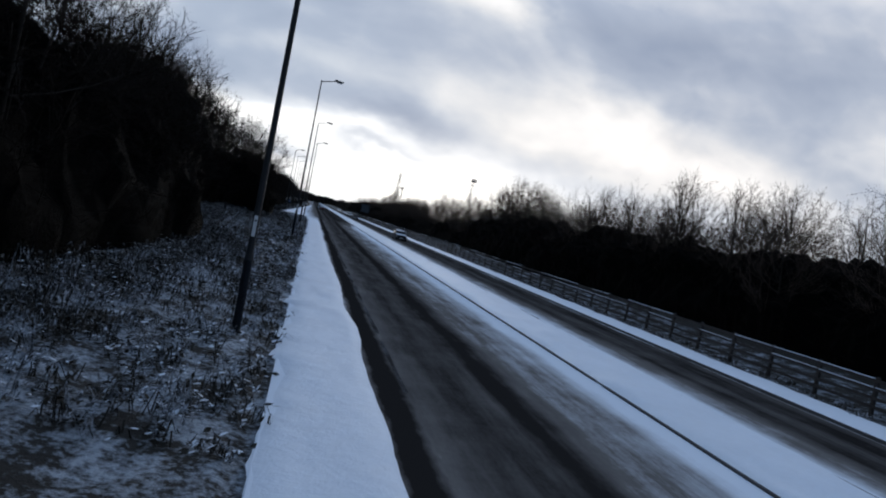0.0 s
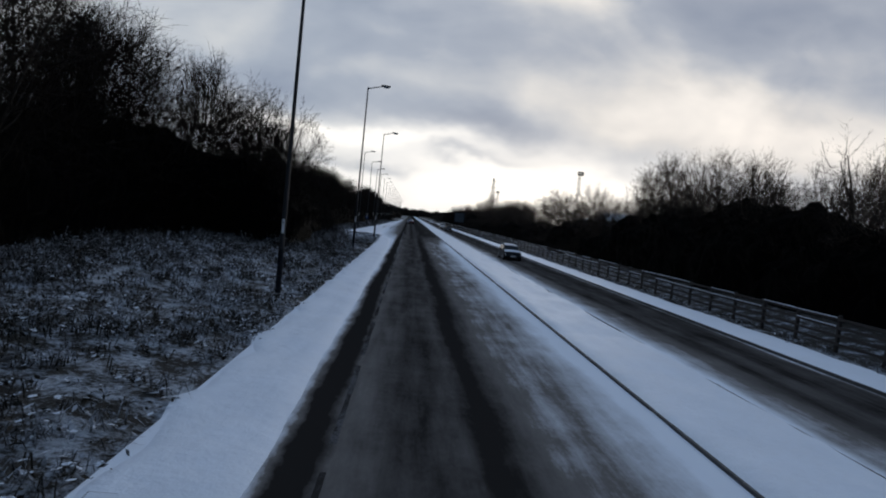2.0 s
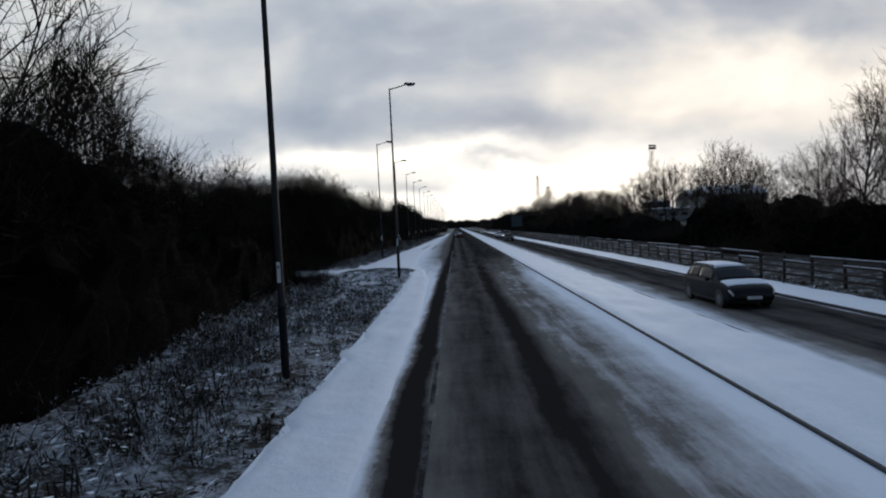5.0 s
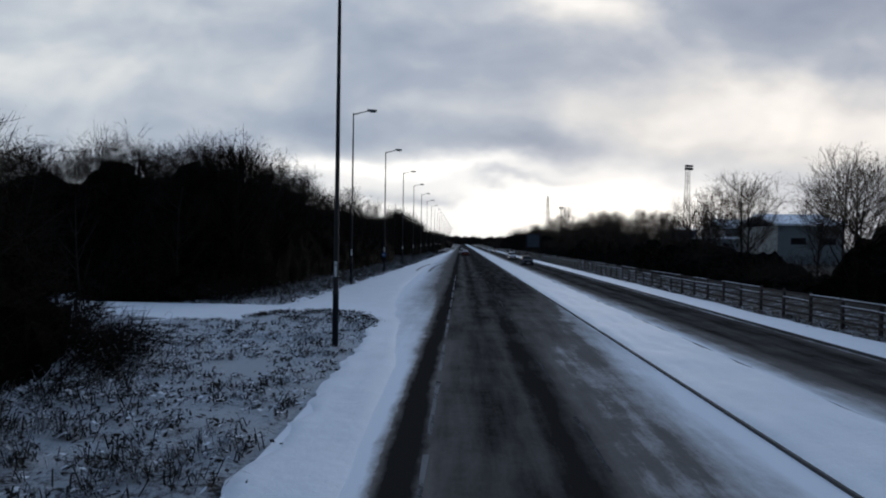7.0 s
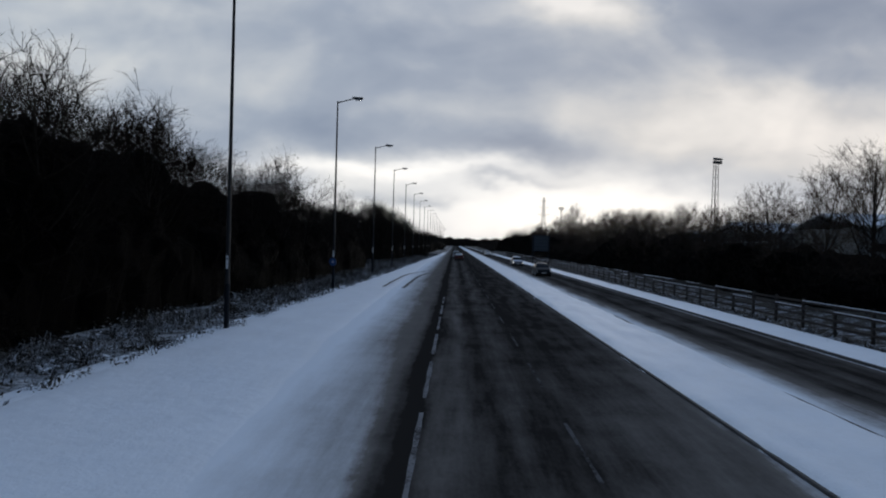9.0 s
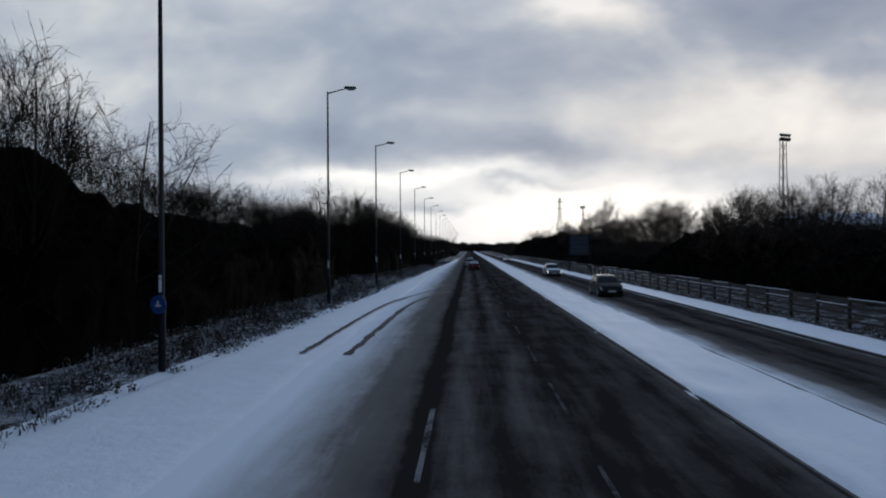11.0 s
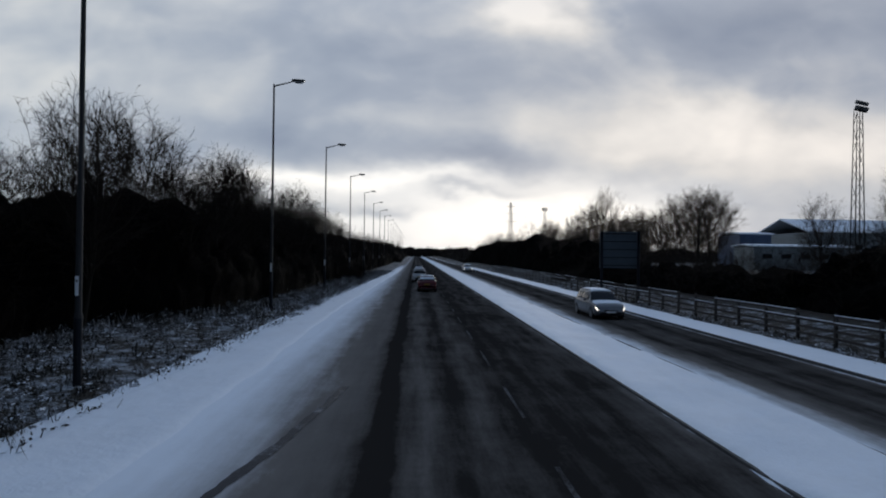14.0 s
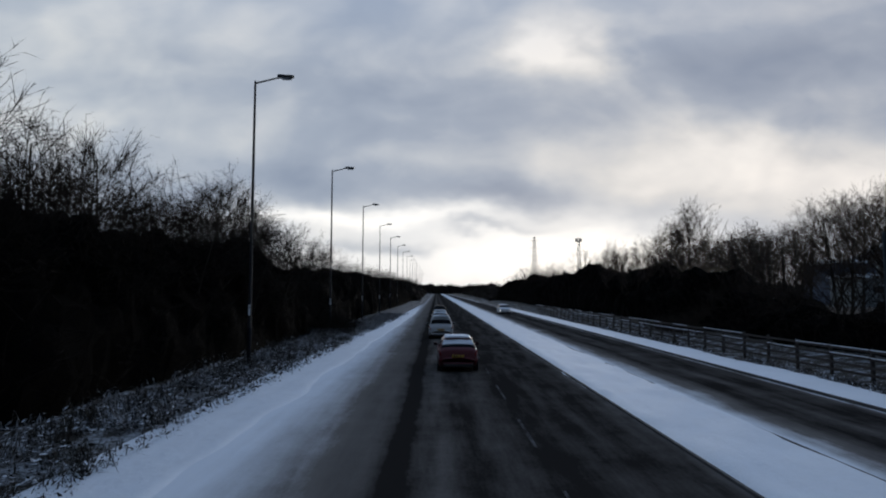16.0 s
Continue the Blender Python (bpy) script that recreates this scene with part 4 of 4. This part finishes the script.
# ---- road paint and tyre tracks ----
PAINT_WORN = worn_paint("worn_paint", 0.11, 0.43)


def ribbon(name, pts, w, material, label, cat, z=0.008, rag=0.0):
    vs, fs = [], []
    for i, (x, y) in enumerate(pts):
        ww = w * (0.8 + 0.4 * noise.noise((x, y * 0.9, 5)) + rag * noise.noise((x, y * 3.1, 8)))
        zz = z(x, y) if callable(z) else z
        vs.extend(((x - ww / 2, y, zz), (x + ww / 2, y, zz)))
        if i:
            b = 2 * i
            fs.append((b - 2, b - 1, b + 1, b))
    return tagged(link_mesh(name, vs, fs, material), label, cat, kind="structure")


y = 8.0
while y < 330:
    n = 4.6 if y < 96 else 4.2
    if y < 150:
        ribbon("lane_mark", [(-0.62, y + n * i / 8) for i in range(9)], 0.13, PAINT_WORN if y < 80 else PAINT, "worn white edge dash on wet tarmac", "road marking")
    y += n + (1.0 if y < 96 else 1.2)
y = 96.0
while y < 330:
    ribbon("lane_mark", [(2.25, y + 3.0 * i / 8) for i in range(9)], 0.10, PAINT_WORN, "worn white lane dash on wet tarmac", "road marking")
    y += 6.0

# ---- cars ----
def curve(rows, v):
    """A smooth curve through rows of (place, value)."""
    xs, ys2 = [r[0] for r in rows], [r[1] for r in rows]
    k = min(max(int(np.searchsorted(xs, v)) - 1, 0), len(xs) - 2)
    h = xs[k + 1] - xs[k]
    t = min(max((v - xs[k]) / h, 0), 1)
    slope = (ys2[k + 1] - ys2[k]) / h
    m0 = 0.0 if k == 0 else 0.5 * (slope + (ys2[k] - ys2[k - 1]) / (xs[k] - xs[k - 1]))
    m1 = 0.0 if k + 2 == len(xs) else 0.5 * (slope + (ys2[k + 2] - ys2[k + 1]) / (xs[k + 2] - xs[k + 1]))
    return (2 * t ** 3 - 3 * t * t + 1) * ys2[k] + (t ** 3 - 2 * t * t + t) * h * m0 + (3 * t * t - 2 * t ** 3) * ys2[k + 1] + (t ** 3 - t * t) * h * m1


def wheel(parent, x, y, r=0.31):
    s0 = 1 if x > 0 else -1
    a = bmesh.new()
    bmesh.ops.create_cone(a, cap_ends=True, segments=24, radius1=r * 1.12, radius2=r * 1.12, depth=0.05)
    bmesh.ops.transform(a, matrix=pose(x + s0 * 0.085, y, r + 0.03, 0, 90, 0), verts=a.verts)
    part("wheel_arch", a, TRIM, parent, "black wheel arch")
    t = bmesh.new()
    bmesh.ops.create_cone(t, cap_ends=True, segments=24, radius1=r, radius2=r, depth=0.20)
    bmesh.ops.bevel(t, geom=[e for e in t.edges if abs(e.verts[0].co.z - e.verts[1].co.z) < 0.01], offset=0.03, segments=2, affect="EDGES")
    bmesh.ops.transform(t, matrix=pose(x, y, r, 0, 90, 0), verts=t.verts)
    tyre = part("tyre", t, RUBBER, parent, smooth=False)
    s = 1 if x > 0 else -1
    c = bmesh.new()
    bmesh.ops.create_cone(c, cap_ends=True, segments=20, radius1=r * 0.64, radius2=r * 0.60, depth=0.03)
    bmesh.ops.transform(c, matrix=pose(x + s * 0.1, y, r, 0, 90, 0), verts=c.verts)
    part("rim", c, RIM, tyre, "silver alloy rim")


def make_car(paint, label, length=4.25, width=1.77, tall=1.45, boot=0.62, hood=1.05, snow=True, lit=False, estate=False):
    """A car that faces +y, its rear bumper at y = 0."""
    ob = empty("car")
    L, w0, cowl = length, width / 2, length - hood
    head = cowl - 0.72                                  # where the windscreen meets the roof
    tops = [(0, 0.58), (0.04, 0.80), (0.12, 0.95), (0.22, 1.03), (boot, tall - 0.06), (boot + 0.5, tall), (head - 0.5, tall), (head, tall - 0.06), (cowl + 0.06, 1.0), (L - 0.5, 0.87), (L - 0.16, 0.74), (L, 0.52)]
    wides = [(0, 0.84), (0.12, 0.93), (0.5, 0.985), (1.2, 1.0), (L - 1.2, 1.0), (L - 0.5, 0.97), (L - 0.14, 0.88), (L, 0.72)]
    lows = [(0, 0.36), (0.25, 0.24), (0.8, 0.20), (L - 0.8, 0.20), (L - 0.25, 0.23), (L, 0.34)]

    def ring(y):
        """The half section at y, from the sill to the middle of the roof."""
        top, w, low = curve(tops, y), w0 * curve(wides, y), curve(lows, y)
        belt = min(0.93, top - 0.07)
        glassy = min(max((top - belt - 0.07) / (tall - 1.0), 0), 1)
        wr = w * (0.90 - 0.19 * glassy)
        mid = Vector(((w * 0.95 + wr) / 2 + 0.02 * glassy, y, (belt + top - 0.05) / 2))
        return [Vector(p) for p in ((w * 0.84, y, low), (w * 0.97, y, low + 0.09), (w, y, (low + belt) / 2), (w * 0.99, y, belt - 0.08), (w * 0.95, y, belt))] + [mid] + [Vector(p) for p in ((wr, y, top - 0.05), (wr * 0.82, y, top - 0.012), (wr * 0.42, y, top + 0.008), (0, y, top + 0.014))]

    def skin(y, k, s=1):
        """The point of the shell at y and k rings up from the sill, on side s."""
        r = ring(min(max(y, 0), L))
        i = min(int(k), 8)
        t = k - i
        p0, p1, p2, p3 = r[max(i - 1, 0)], r[i], r[i + 1], r[min(i + 2, 9)]
        q = 0.5 * (2 * p1 + (p2 - p0) * t + (2 * p0 - 5 * p1 + 4 * p2 - p3) * t * t + (3 * p1 - p0 - 3 * p2 + p3) * t ** 3)
        return Vector((q.x * s, q.y, q.z))

    def sheet(name, material, parent, y0, y1, k0, k1, s=1, lift=0.008, both=False, label="", n=7, m=6, lumpy=0.0):
        """A curved plate that lies on the shell, its rim let into it; both: across the middle to the other side."""
        ks = [k0 + (k1 - k0) * j / m for j in range(m + 1)]
        cols = [(k, s) for k in ks]
        if both:
            cols = [(k, -1) for k in ks] + [(k, 1) for k in ks[-2::-1]]
        cols = [cols[0]] + cols + [cols[-1]]
        rows = [y0] + [y0 + (y1 - y0) * i / n for i in range(n + 1)] + [y1]
        vs, fs = [], []
        for i, y in enumerate(rows):
            for j, (k, sd) in enumerate(cols):
                rim = i in (0, n + 2) or j in (0, len(cols) - 1)
                p = skin(y, k, sd)
                out = (skin(y + 0.03, k, sd) - skin(y - 0.03, k, sd)).cross(skin(y, min(k + 0.1, 9), sd) - skin(y, max(k - 0.1, 0), sd))
                out = out.normalized() if out.length > 1e-9 else Vector((0, 0, 1))
                if out.x * p.x + out.z * (p.z - 0.6) + out.y * (p.y - L / 2) * 0.3 < 0:
                    out = -out
                h = -0.012 if rim else lift * (1 + lumpy * noise.noise(p * 2.5 + Vector((L, 0, 0))))
                vs.append(p + out * h)
        c = len(cols)
        for i in range(len(rows) - 1):
            for j in range(c - 1):
                fs.append((i * c + j, i * c + j + 1, (i + 1) * c + j + 1, (i + 1) * c + j))
        return link_mesh(name, vs, fs, material, parent, label, smooth=True)

    ys3 = [0, 0.02, 0.05, 0.09, 0.14, 0.2, 0.28] + steps(0.4, L - 0.3, 0.12) + [L - 0.2, L - 0.12, L - 0.06, L - 0.02, L]
    ks = [j / 3 for j in range(28)]
    line = [(k, -1) for k in ks] + [(k, 1) for k in ks[-2::-1]]
    vs = [skin(y, k, s) for y in ys3 for k, s in line]
    c = len(line)
    fs = [(i * c + j, i * c + j + 1, (i + 1) * c + j + 1, (i + 1) * c + j) for i in range(len(ys3) - 1) for j in range(c - 1)]
    fs += [tuple(range(c)), tuple(range((len(ys3) - 1) * c, len(ys3) * c))]
    body = link_mesh("body", vs, fs, paint, ob, smooth=True)
    part("underside", box(width * 0.80, L - 0.5, 0.10, (0, L / 2, 0.25), 0.03), TRIM, ob, "dark underside")
    sheet("rear_window", GLASS, body, 0.25, boot - 0.06, 6.25, 9, both=True, label="dark glass")
    sheet("windscreen", GLASS, body, head + 0.05, cowl - 0.02, 6.2, 9, both=True, label="dark glass")
    for s in (-1, 1):
        for y0, y1 in ((max(0.72, boot + 0.08), 1.62), (1.70, cowl - 0.42)):
            sheet("side_window", GLASS, body, y0, y1, 4.35, 5.75, s, label="dark glass")
        mirror = part("mirror", box(0.20, 0.10, 0.13, (s * (w0 + 0.10), cowl - 0.50, 1.0), 0.03), paint, ob)
        part("mirror_glass", box(0.15, 0.012, 0.09, (s * (w0 + 0.105), cowl - 0.555, 1.0)), GLASS, mirror)
        sheet("tail_light", REDLAMP, ob, 0.05, 0.36, 3.05, 4.15, s, 0.014, label="red tail light", n=4, m=4)
        sheet("head_light", GLOW if lit else CLEARLAMP, ob, L - 0.24, L - 0.08, 3.2, 4.1, s, 0.012, label="lit headlight" if lit else "clear headlight", n=4, m=4)
        part("sill", box(0.05, L - 2.3, 0.10, (s * (w0 - 0.03), L / 2 - 0.06, 0.26), 0.015), TRIM, ob, "black lower sill")
        for yy in (1.66, cowl - 0.42):
            sheet("door_seam", TRIM, ob, yy - 0.006, yy + 0.006, 1.2, 4.1, s, 0.003, label="dark door seam", n=1, m=8)
        for yy in (1.40, cowl - 0.95):
            part("door_handle", box(0.03, 0.16, 0.03, (s * (w0 * 0.995), yy, 0.82), 0.008), paint, ob)
        if estate:
            part("roof_rail", box(0.035, (head - boot) * 0.85, 0.035, (s * w0 * 0.64, (head + boot) / 2, tall + 0.02), 0.01), TRIM, body, "black roof rail")
        for yy in (0.72, L - 0.85):
            wheel(ob, s * (w0 - 0.105), yy)
    sheet("rear_bumper", paint, ob, 0.02, 0.16, 0.4, 2.2, both=False, s=1, lift=0.012, n=3)
    sheet("rear_bumper", paint, ob, 0.02, 0.16, 0.4, 2.2, both=False, s=-1, lift=0.012, n=3)
    part("diffuser", box(width * 0.66, 0.12, 0.15, (0, 0.04, 0.31), 0.03), TRIM, ob, "black lower bumper")
    part("grille", box(width * 0.46, 0.07, 0.10, (0, L - 0.03, 0.50), 0.02), TRIM, ob, "black grille")
    part("lower_grille", box(width * 0.56, 0.08, 0.10, (0, L - 0.04, 0.36), 0.02), TRIM, ob, "black lower grille")
    plate = part("rear_plate", box(0.52, 0.05, 0.11, (0, 0.012, 0.70), 0.004), YELLOW, ob, "yellow rear plate")
    for k in (-0.16, -0.05, 0.10):
        part("plate_bar", box(0.08, 0.006, 0.055, (k, -0.015, 0.70)), TRIM, plate)
    part("front_plate", box(0.52, 0.03, 0.11, (0, L + 0.02, 0.43), 0.004), PLATE, ob, "white front plate")
    part("spoiler", box(width * 0.60, 0.18, 0.035, (0, boot - 0.02, tall - 0.035), 0.012), paint, body)
    if snow:
        sheet("roof_snow", SNOWCAP, ob, boot + 0.10, head - 0.02, 6.7, 9, lift=0.045, both=True, label="white snow left on the roof", n=10, lumpy=0.5)
        sheet("bonnet_snow", SNOWCAP, ob, cowl + 0.12, L - 0.42, 6.4, 9, lift=0.03, both=True, label="white snow left on the bonnet", n=6, lumpy=0.5)
    if snow is True:
        sheet("window_snow", SNOWCAP, ob, 0.36, boot - 0.07, 6.4, 9, lift=0.022, both=True, label="white snow left on the rear window", n=6, lumpy=0.5)
    return tagged(ob, label, "car")


def paint(name, col, rough=0.3, metal=0.0):
    return plain(name, col, rough, metal, 0.18, 2.0, 0.0, 30, 0.06, 0.3)


RED = paint("red_paint", (0.075, 0.005, 0.009))
SILVER = paint("silver_paint", (0.13, 0.137, 0.147), 0.35, 0.4)
DARKGREY = plain("dark_grey_paint", (0.010, 0.011, 0.013), 0.5, 0, 0.2, 2.0, 0.0, 30, 0.0, 0.12)
BLACKP = plain("black_paint", (0.008, 0.008, 0.009), 0.5, 0, 0.2, 2.0, 0.0, 30, 0.0, 0.12)
PALE = paint("pale_silver_paint", (0.40, 0.41, 0.42), 0.4, 0.1)
# the queue ahead, as it stands at the end of the drive
make_car(RED, "red hatchback with snow on its roof and rear window").matrix_world = pose(0.95, 234.5, 0)
make_car(PALE, "pale silver people carrier with a snowy roof", 4.4, 1.8, 1.62, 0.4, 0.95, snow="roof", estate=True).matrix_world = pose(0.35, 252.5, 0)
make_car(PALE, "pale grey hatchback with snow on its roof", 4.2, 1.75, 1.47).matrix_world = pose(0.4, 271, 0)
make_car(BLACKP, "black hatchback further up the queue", 4.3, 1.78, 1.48, snow=False).matrix_world = pose(0.5, 292, 0)
# oncoming cars on the other carriageway
make_car(DARKGREY, "dark grey estate car with snow on its bonnet", 4.5, 1.78, 1.46, 0.5, 1.1, estate=True).matrix_world = pose(10.5, 89.5, 0, 0, 0, 180)
make_car(DARKGREY, "dark grey hatchback on the far carriageway", 4.2, 1.76, 1.5, snow=False).matrix_world = pose(10.3, 184.6, 0, 0, 0, 180)
make_car(SILVER, "silver estate car with lit headlights and a snowy bonnet", 4.5, 1.80, 1.52, 0.5, 1.15, estate=True, lit=True).matrix_world = pose(10.6, 216.2, 0, 0, 0, 180)
make_car(PALE, "pale saloon car with lit headlights", 4.5, 1.78, 1.44, lit=True).matrix_world = pose(10.4, 304, 0, 0, 0, 180)


# ---- sign seen from behind ----
def back_sign():
    ob = empty("road_sign")
    for x in (-1.5, 1.5):
        part("post", tube(0.11, 0.11, (x, 0, -0.4), (x, 0, 5.55), 10), GALV_DK, ob)
    panel = part("panel", box(3.3, 0.04, 3.0, (0, 0.14, 4.02), 0.012), SIGNBACK, ob, "plain blue-grey back of the sign panel")
    for z in (2.75, 3.4, 4.05, 4.7, 5.35):
        part("stiffener", box(3.2, 0.05, 0.07, (0, 0.09, z), 0.01), GALV, panel)
    return tagged(ob, "large road sign on two posts, seen from behind", "road sign")


back_sign().matrix_world = pose(16.65, 228, 0, 0, 0, -4)


# ---- floodlight masts, pylon and sheds ----
def mast(height):
    ob = empty("floodlight_mast")
    for sx, sy in ((-1, -1), (1, -1), (1, 1), (-1, 1)):
        part("leg", tube(0.10, 0.06, (sx * 0.75, sy * 0.75, -0.2), (sx * 0.4, sy * 0.4, height - 1.6), 6), GALV, ob)
    n = int(height / 2.2)
    for i in range(n):
        z0, z1 = i * (height - 1.8) / n, (i + 1) * (height - 1.8) / n
        a0, a1 = 0.75 - 0.35 * z0 / height, 0.75 - 0.35 * z1 / height
        s = 1 if i % 2 else -1
        for k in (-1, 1):
            part("brace", tube(0.035, 0.035, (-s * a0, k * a0, z0), (s * a1, k * a1, z1), 5), GALV, ob)
            part("brace", tube(0.035, 0.035, (k * a0, -s * a0, z0), (k * a1, s * a1, z1), 5), GALV, ob)
    frame_ob = part("head_frame", box(3.2, 0.25, 0.2, (0, -0.3, height - 1.6), 0.02), GALV, ob)
    for i in range(4):
        for k in range(2):
            part("floodlight", box(0.62, 0.4, 0.55, (-1.15 + i * 0.77, -0.5, height - 1.25 + k * 0.75), 0.05, pose(0, 0, 0, 25, 0, 0)), LANTERN, frame_ob)
    return tagged(ob, "tall steel lattice mast with a bank of floodlights", "floodlight mast", "floodlight masts")


ms = mast(27.5)
ms.matrix_world = pose(66.2, 267, -0.1, 0, 0, 25)
copy_thing(ms, pose(64, 478, -0.1, 0, 0, -30))
copy_thing(ms, pose(150, 300, -0.1, 0, 0, 70))


def pylon(height):
    ob = empty("pylon")
    wv, wf = [], []
    for sx, sy in ((-1, -1), (1, -1), (1, 1), (-1, 1)):
        part("leg", tube(0.35, 0.2, (sx * 4, sy * 4, -0.5), (sx * 0.9, sy * 0.9, height), 5), GALV, ob)
    for i in range(9):
        z0, z1 = height * i / 9, height * (i + 1) / 9
        a0, a1 = 4 - 3.1 * i / 9, 4 - 3.1 * (i + 1) / 9
        for k in (-1, 1):
            part("brace", tube(0.16, 0.16, (-a0, k * a0, z0), (a1, k * a1, z1), 4), GALV, ob)
            part("brace", tube(0.16, 0.16, (a0, k * a0, z0), (-a1, k * a1, z1), 4), GALV, ob)
    for z, s in ((0.66, 9), (0.80, 7.5), (0.93, 6)):
        part("cross_arm", box(s * 2, 0.5, 0.5, (0, 0, height * z), 0.05), GALV, ob)
    return tagged(ob, "far steel lattice electricity pylon", "pylon")


pylon(75).matrix_world = pose(129, 1000, 0, 0, 0, 15)


def shed(sx, sy, eave, ridge, wallmat, label):
    ob = empty("warehouse")
    part("wall", box(sx, sy, eave + 0.3, (0, 0, eave / 2 - 0.15), 0.03), wallmat, ob)
    bm = bmesh.new()
    pts = [(-sx / 2 - 0.5, eave), (0, ridge), (sx / 2 + 0.5, eave), (sx / 2 + 0.5, eave + 0.35), (0, ridge + 0.35), (-sx / 2 - 0.5, eave + 0.35)]
    a = [bm.verts.new((x, -sy / 2 - 0.5, z)) for x, z in pts]
    b = [bm.verts.new((x, sy / 2 + 0.5, z)) for x, z in pts]
    bm.faces.new(a)
    bm.faces.new(b)
    for i in range(6):
        bm.faces.new((a[i], a[(i + 1) % 6], b[(i + 1) % 6], b[i]))
    bmesh.ops.recalc_face_normals(bm, faces=bm.faces)
    part("roof", bm, SNOWCAP, ob, "snow-covered roof")
    for i in range(int(sy // 5)):
        y = -sy / 2 + 2.5 + i * 5
        win = part("window", box(0.12, 2.6, 1.2, (-sx / 2 - 0.03, y, eave * 0.62), 0.02), TRIM, ob)
        part("pane", box(0.05, 2.3, 0.95, (-sx / 2 - 0.09, y, eave * 0.62)), GLASS, win)
        part("panel_rib", box(0.10, 0.12, eave, (-sx / 2 - 0.04, y + 2.5, eave / 2)), wallmat, ob)
    return tagged(ob, label, "warehouse")


shed(20, 11, 7.4, 9.6, CLAD, "low grey industrial shed with a snow-covered roof").matrix_world = pose(63.5, 207, 0, 0, 0, 84)
shed(10, 26, 6.4, 6.9, CLAD, "low grey works building with a snowy flat roof").matrix_world = pose(100, 336, 0, 0, 0, 90)
shed(12, 9, 10.0, 10.5, CLADBLUE, "dark blue clad block behind the low works building").matrix_world = pose(94, 348.5, 0, 0, 0, 90)
shed(26, 32, 11.0, 15.2, CLAD, "tall grey industrial shed with a snow-covered pitched roof").matrix_world = pose(127.5, 359, 0, 0, 0, 90)

# tyre tracks of a vehicle that left the snowy lane
track = Mat("wet_track")
track.bump(track.noise(25, 4), 0.4, 0.02)
WET = track.base(track.mix(track.ramp(track.math("ADD", track.math("MULTIPLY", track.noise(0.9, 4, 0.6), 0.6), track.math("MULTIPLY", track.noise(7, 5, 0.7), 0.4)), [(0.53, 0.0), (0.70, 1.0)]), (0.036, 0.038, 0.043), (0.26, 0.27, 0.29)), 0.7)
NEAR_TRACK = [(157, -5.35), (165, -5.3), (171, -5.18), (173, -5.08), (177, -4.80), (180.7, -4.30), (184, -3.72), (187, -3.20), (190.5, -2.50), (195.6, -1.80)]
FAR_TRACK = [(157, -3.85), (171, -3.74), (173, -3.68), (176.4, -3.49), (180.6, -2.95), (183.3, -2.25), (185.2, -1.80), (187, -1.40)]
for line, wide, end in ((NEAR_TRACK, 0.24, 195), (FAR_TRACK, 0.34, 187)):
    pts = [(lerp_table(line, yy) + 0.05 * noise.noise((wide, yy * 0.5, 2)), yy) for yy in steps(157, end, 0.2)]
    ribbon("tyre_track", pts, wide, WET, "dark wet tyre track pressed through the snow", "tyre track", rag=0.5, z=lambda x, y: float(np.interp(x, [-4.7, -4.0], [0.088, 0.010])))
